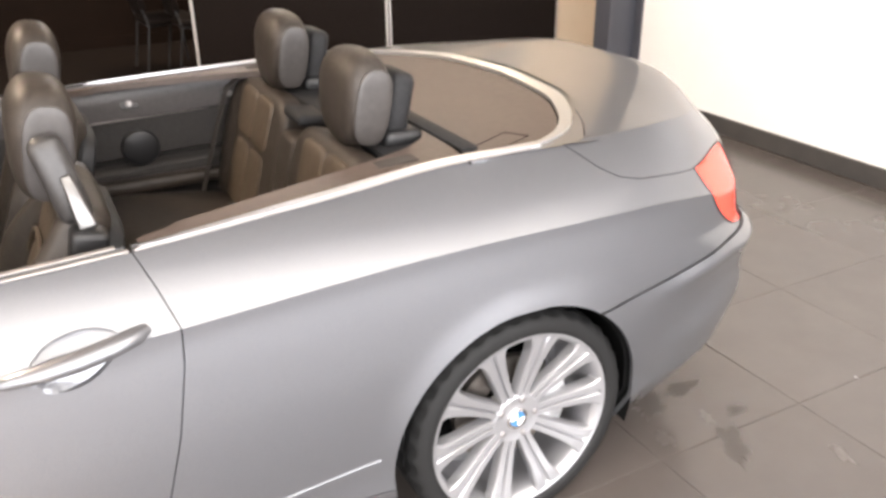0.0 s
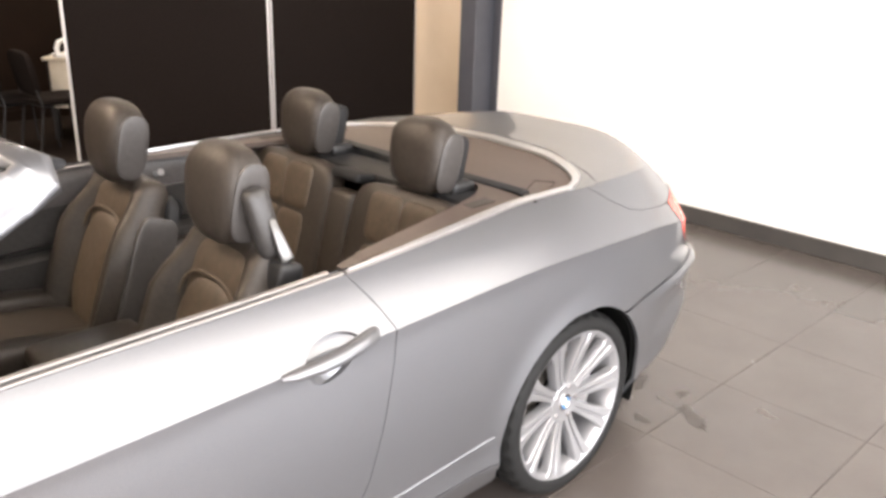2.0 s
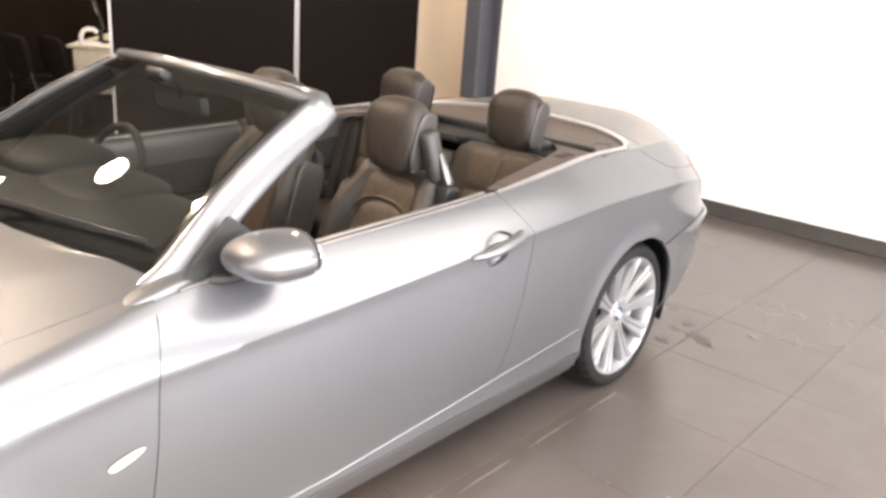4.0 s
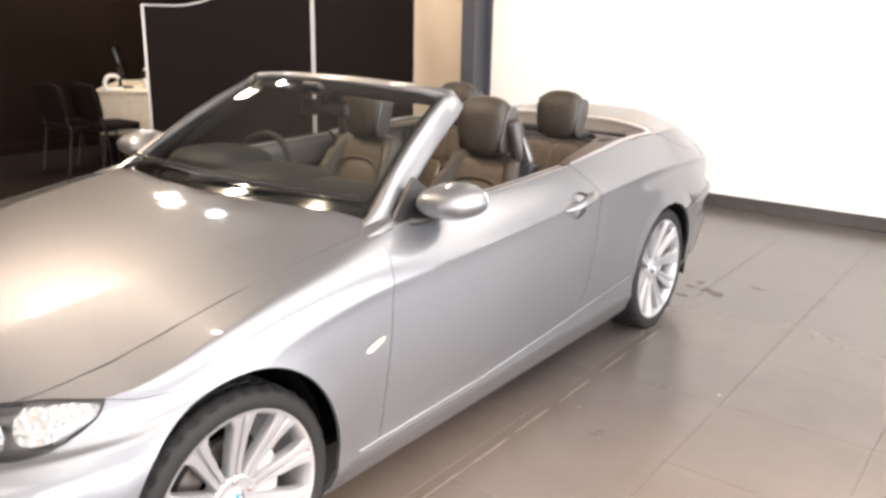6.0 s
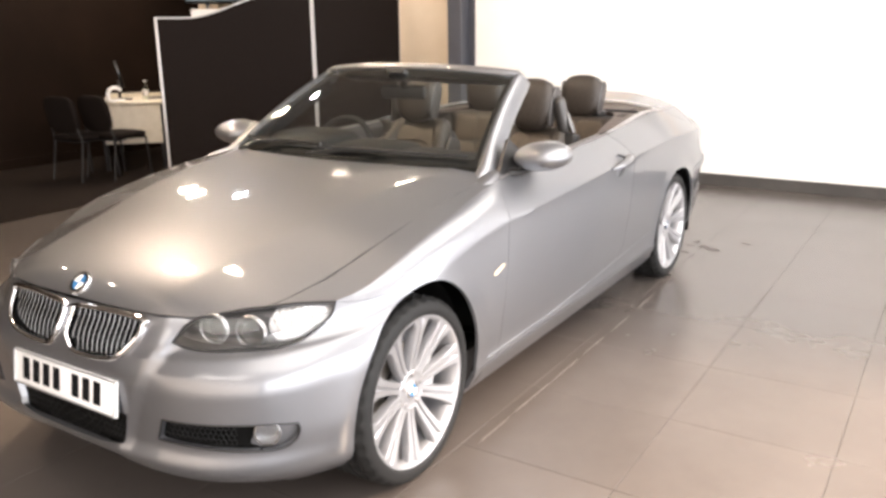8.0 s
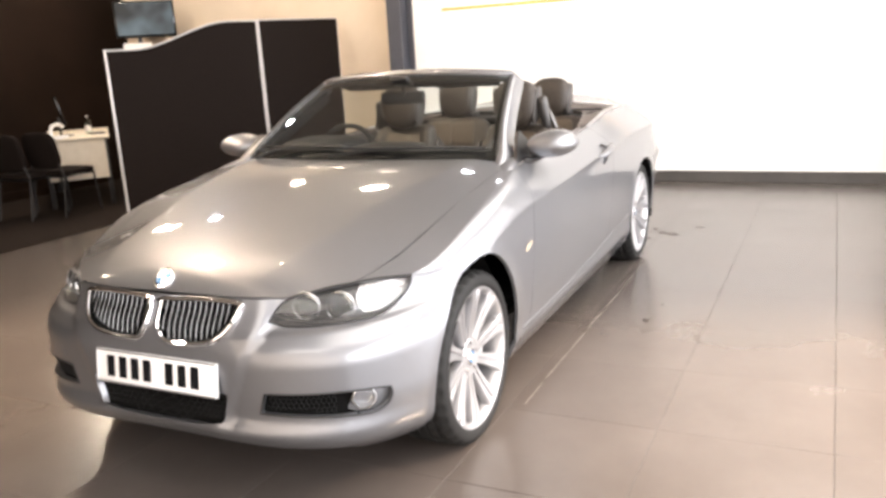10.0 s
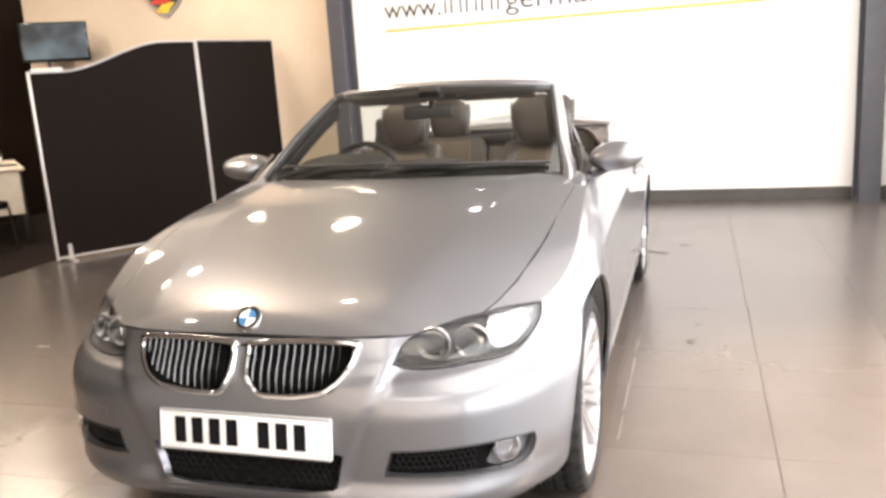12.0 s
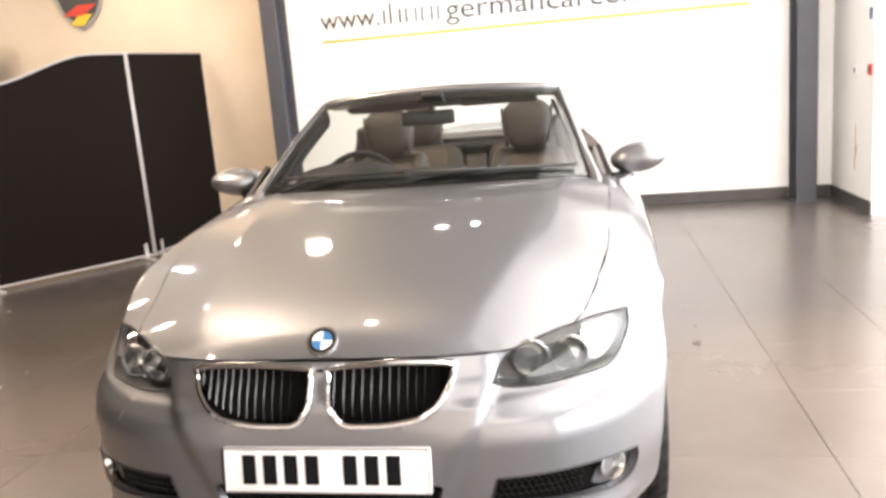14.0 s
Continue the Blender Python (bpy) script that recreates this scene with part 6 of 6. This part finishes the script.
SHGREY, SHDARK = material("shield_grey", (0.35, 0.36, 0.36), 0.3, 0.4), material("shield_dark", (0.05, 0.05, 0.05), 0.3)
SHRED, SHYEL = material("shield_red", (0.55, 0.05, 0.03), 0.35), material("shield_yellow", (0.75, 0.5, 0.05), 0.35)
part("plate", flat_shape(shield, 0.02, 0.0), SHGREY, sh)
part("field", flat_shape(shield * 0.86 + np.array((0, 0.045)), 0.006, -0.021 + 0.014), SHDARK, sh)
for i, (mt, a, b) in enumerate(((SHDARK, 0.0, 0.0), (SHRED, 0.17, 0.27), (SHYEL, 0.07, 0.17))):
    if b > a:
        poly = [(-0.16 * (a + 0.1) / 0.2, a), (0.02, a - 0.02), (0.16 * (b + 0.05) / 0.25, b), (-0.02, b)]
        part("stripe", flat_shape(np.array(poly), 0.006, -0.012), mt, sh)

# web address lettered on the white wall, with an orange rule below
sign = thing("wall_sign", "grey lettered web address above an orange rule", "sign", "", "", pose(XB - 0.004, 0, 0))
INK = material("sign_grey", (0.06, 0.057, 0.054), 0.6)
ORANGE = material("sign_orange", (0.85, 0.42, 0.08), 0.5)


def lettering(text, y_left, width, z, height):
    cu = bpy.data.curves.new("lettering", "FONT")
    cu.body, cu.size, cu.extrude = text, 1.0, 0.004
    tmp = new("lettering", cu)
    bpy.context.view_layer.update()
    me = bpy.data.meshes.new_from_object(tmp)
    bpy.data.objects.remove(tmp)
    co = np.array([v.co[:] for v in me.vertices])
    x0, x1 = co[:, 0].min(), co[:, 0].max()
    k = width / (x1 - x0)
    me.transform(pose(0, y_left, z, 90, 0, -90) @ Matrix.Diagonal((k, height, 1, 1)) @ Matrix.Translation((-x0, 0, 0)))
    me.materials.append(INK)
    ob = new("lettering", me)
    ob.parent = sign
    return ob


lettering("www.", 2.005, 0.63, 2.005, 0.285)
for k in range(4):
    yk = 1.345 - 0.165 * k
    for dy in (0.012, 0.078):
        tall = 0.075 if k == 0 and dy > 0.05 else 0.0
        part("letter_bar", rbox(0.006, 0.022, 0.145 + tall, 0.002, 1, pose(-0.004, yk - dy - 0.011, 2.005 + (0.145 + tall) / 2)), INK, sign)
lettering("germancarcentre.c", 0.685, 2.50, 2.005, 0.285)
part("rule", rbox(0.006, 4.23, 0.028, 0.001, 1, pose(-0.003, -0.115, 1.885)), ORANGE, sign, "thin orange rule")

# sockets and scuffs on the short return wall
for sx, sz, mt, lb in ((5.22, 1.20, PLATE, "white wall switch plate"), (4.85, 1.20, SHRED, "red fire alarm call point")):
    so = thing("wall_switch" if mt is PLATE else "alarm_call_point", lb + " on the white wall", "switch" if mt is PLATE else "alarm", "", "", pose(sx, YR + 0.001, sz))
    part("plate", rbox(0.09, 0.012, 0.09, 0.004, 2, pose(0, 0.006, 0)), mt, so)
    part("rocker", rbox(0.03, 0.006, 0.04, 0.002, 1, pose(0, 0.014, 0)), BLACK, so)
notice = thing("wall_notice", "small blue and white safety notice on the white wall", "notice", "", "", pose(4.85, YR + 0.001, 1.62))
part("sheet", rbox(0.10, 0.004, 0.20, 0.001, 1, pose(0, 0.002, 0)), PLATE, notice)
part("blue_panel", rbox(0.07, 0.003, 0.09, 0.001, 1, pose(0, 0.005, 0.03)), BADGEBLUE, notice)

# bare plaster where something was torn from the return wall, and a scuff on the long wall
PLASTER = vary(material("bare_plaster", (0.45, 0.30, 0.14), 0.9), 60, (0.32, 0.20, 0.09), (0.58, 0.42, 0.22))
scar = thing("plaster_scar", "yellow-brown patch of bare plaster on the white wall", "wall damage", "", "", pose(5.20, YR, 0.49) @ Matrix.Scale(1.25, 4))
for k, (px, pz, rx, rz) in enumerate(((0.0, 0.13, 0.008, 0.07), (-0.015, 0.02, 0.022, 0.045), (0.008, -0.07, 0.012, 0.06))):
    part("bare_patch", prism([(px + rx * (0.8 + 0.35 * math.sin(5 * a + k)) * math.cos(a), pz + rz * (0.8 + 0.3 * math.cos(4 * a)) * math.sin(a)) for a in np.linspace(0, 2 * math.pi, 15)[:-1]], 0.003), PLASTER, scar)
scuff = thing("wall_scuff", "faint grey scuff on the white wall", "scuff", "", "", pose(XB, -1.9, 0.52))
part("scuff_line", tube([(-0.001, 0.12, 0.02), (-0.001, 0.06, 0.0), (-0.001, -0.06, -0.005), (-0.001, -0.13, 0.01), (-0.001, -0.15, 0.07)], 0.004, 6, flat=0.6), material("scuff_grey", (0.5, 0.5, 0.5), 0.8), scuff)

# recessed ceiling lights, with discs for the two added floor fills too
for lx, ly, watts, disc, tint in DOWNLIGHTS:
    cool = tint is COOL
    dl = thing("downlight", "round recessed ceiling light giving %s light" % ("cool white" if cool else "warm"), "light", "ceiling lights", "", pose(lx, ly, CEIL))
    part("bezel", lathe([(disc + 0.003, 0.0), (disc + 0.03, -0.006), (disc + 0.035, 0.0), (disc + 0.035, 0.004)], 32, "z"), PLATE, dl)
    part("glow_disc", lathe([(0.0, -0.004), (disc, -0.004)], 32, "z"), COOLGLOW if cool else DOWNGLOW, dl)

# two large unseen light boxes: bay one inferred from reflections, front one added fill
for bx_, by_, sx_, sy_ in ((1.2, -2.62, 8.2, 3.24), (-4.4, -1.4, 2.6, 3.6)):
    lb = thing("ceiling_light_box", "long white diffused ceiling light, added unseen over the bay", "light", "ceiling light boxes", "", pose(bx_, by_, CEIL))
    for px, py, wx, wy in ((0, sy_ / 2 - 0.02, sx_, 0.04), (0, 0.02 - sy_ / 2, sx_, 0.04), (sx_ / 2 - 0.02, 0, 0.04, sy_ - 0.08), (0.02 - sx_ / 2, 0, 0.04, sy_ - 0.08)):
        part("frame_bar", rbox(wx, wy, 0.1, 0.004, 1, pose(px, py, -0.05)), ALU, lb)
    diffuser = part("diffuser", rbox(2, 2, 0.01, 0.0, 1), BOXGLOW, lb, "white glowing diffuser", 0)
    diffuser.location, diffuser.scale = (0, 0, -0.085), (sx_ / 2 - 0.04, sy_ / 2 - 0.04, 1)

# dust and drip marks trodden into the floor
MARKDARK = vary(material("dark_floor_stain", (0.07, 0.06, 0.055), 0.6), 30, (0.040, 0.034, 0.030), (0.062, 0.053, 0.047))
MARKPALE = vary(material("pale_floor_dust", (0.19, 0.17, 0.16), 0.8), 30, (0.115, 0.101, 0.092), (0.150, 0.132, 0.120))
rng = random.Random(7)


def floor_mark(x, y, rx, ry, turn, mat):
    """A thin stain with a ragged edge."""
    n = 44
    seed = 40 * rng.random()
    pts = []
    for k in range(n):
        a = 2 * math.pi * k / n
        c, d = math.cos(a), math.sin(a)
        r = 0.72 + 0.42 * noise.noise((1.3 * c + seed, 1.3 * d, 0.0)) + 0.38 * noise.noise((4 * c, 4 * d + seed, 3.0)) + 0.20 * noise.noise((11 * c, seed, 11 * d))
        pts.append((rx * r * c, ry * r * d))
    bm = bmesh.new()
    top = [bm.verts.new((px, py, 0.0010)) for px, py in pts]
    low = [bm.verts.new((px * 1.04, py * 1.04, 0.0)) for px, py in pts]
    bm.faces.new(top)
    for k in range(n):
        bm.faces.new((low[k], low[(k + 1) % n], top[(k + 1) % n], top[k]))
    ob = part("floor_stain", bm, mat, floor, "", 0)
    ob.matrix_basis = pose(x, y, 0.0004, 0, 0, turn)


for mx, my, ra, rb, tn in ((1.49, -1.153, 0.035, 0.022, 20), (1.53, -1.17, 0.018, 0.012, 60), (1.778, -1.185, 0.018, 0.012, 0), (1.652, -0.993, 0.012, 0.01, 0),
                           (2.072, -1.224, 0.012, 0.008, 0), (2.08, -1.162, 0.010, 0.007, 40)):
    floor_mark(mx, my, ra, rb, tn, MARKDARK)
MARKFAINT = vary(material("faint_floor_stain", (0.09, 0.08, 0.075), 0.5), 12, (0.066, 0.056, 0.050), (0.082, 0.070, 0.063))
for mx, my, ra, rb, tn in ((3.42, -0.62, 0.10, 0.06, 40), (3.58, -0.60, 0.09, 0.05, 10), (3.52, -0.90, 0.12, 0.05, 60), (3.66, -0.78, 0.05, 0.03, 0), (3.35, -0.78, 0.06, 0.03, 80)):
    floor_mark(mx, my, ra, rb, tn, MARKFAINT)
for mx, my, ra, rb, tn in ((3.549, -0.757, 0.05, 0.02, 70), (3.769, -1.096, 0.06, 0.02, 80)):
    floor_mark(mx, my, ra, rb, tn, MARKPALE)
for k in range(7):
    floor_mark(0.35 + 0.36 * k + 0.1 * rng.random(), -0.90 + 0.006 * (rng.random() - 0.5), 0.16 + 0.05 * rng.random(), 0.0045, 0.5 * (rng.random() - 0.5), MARKPALE)
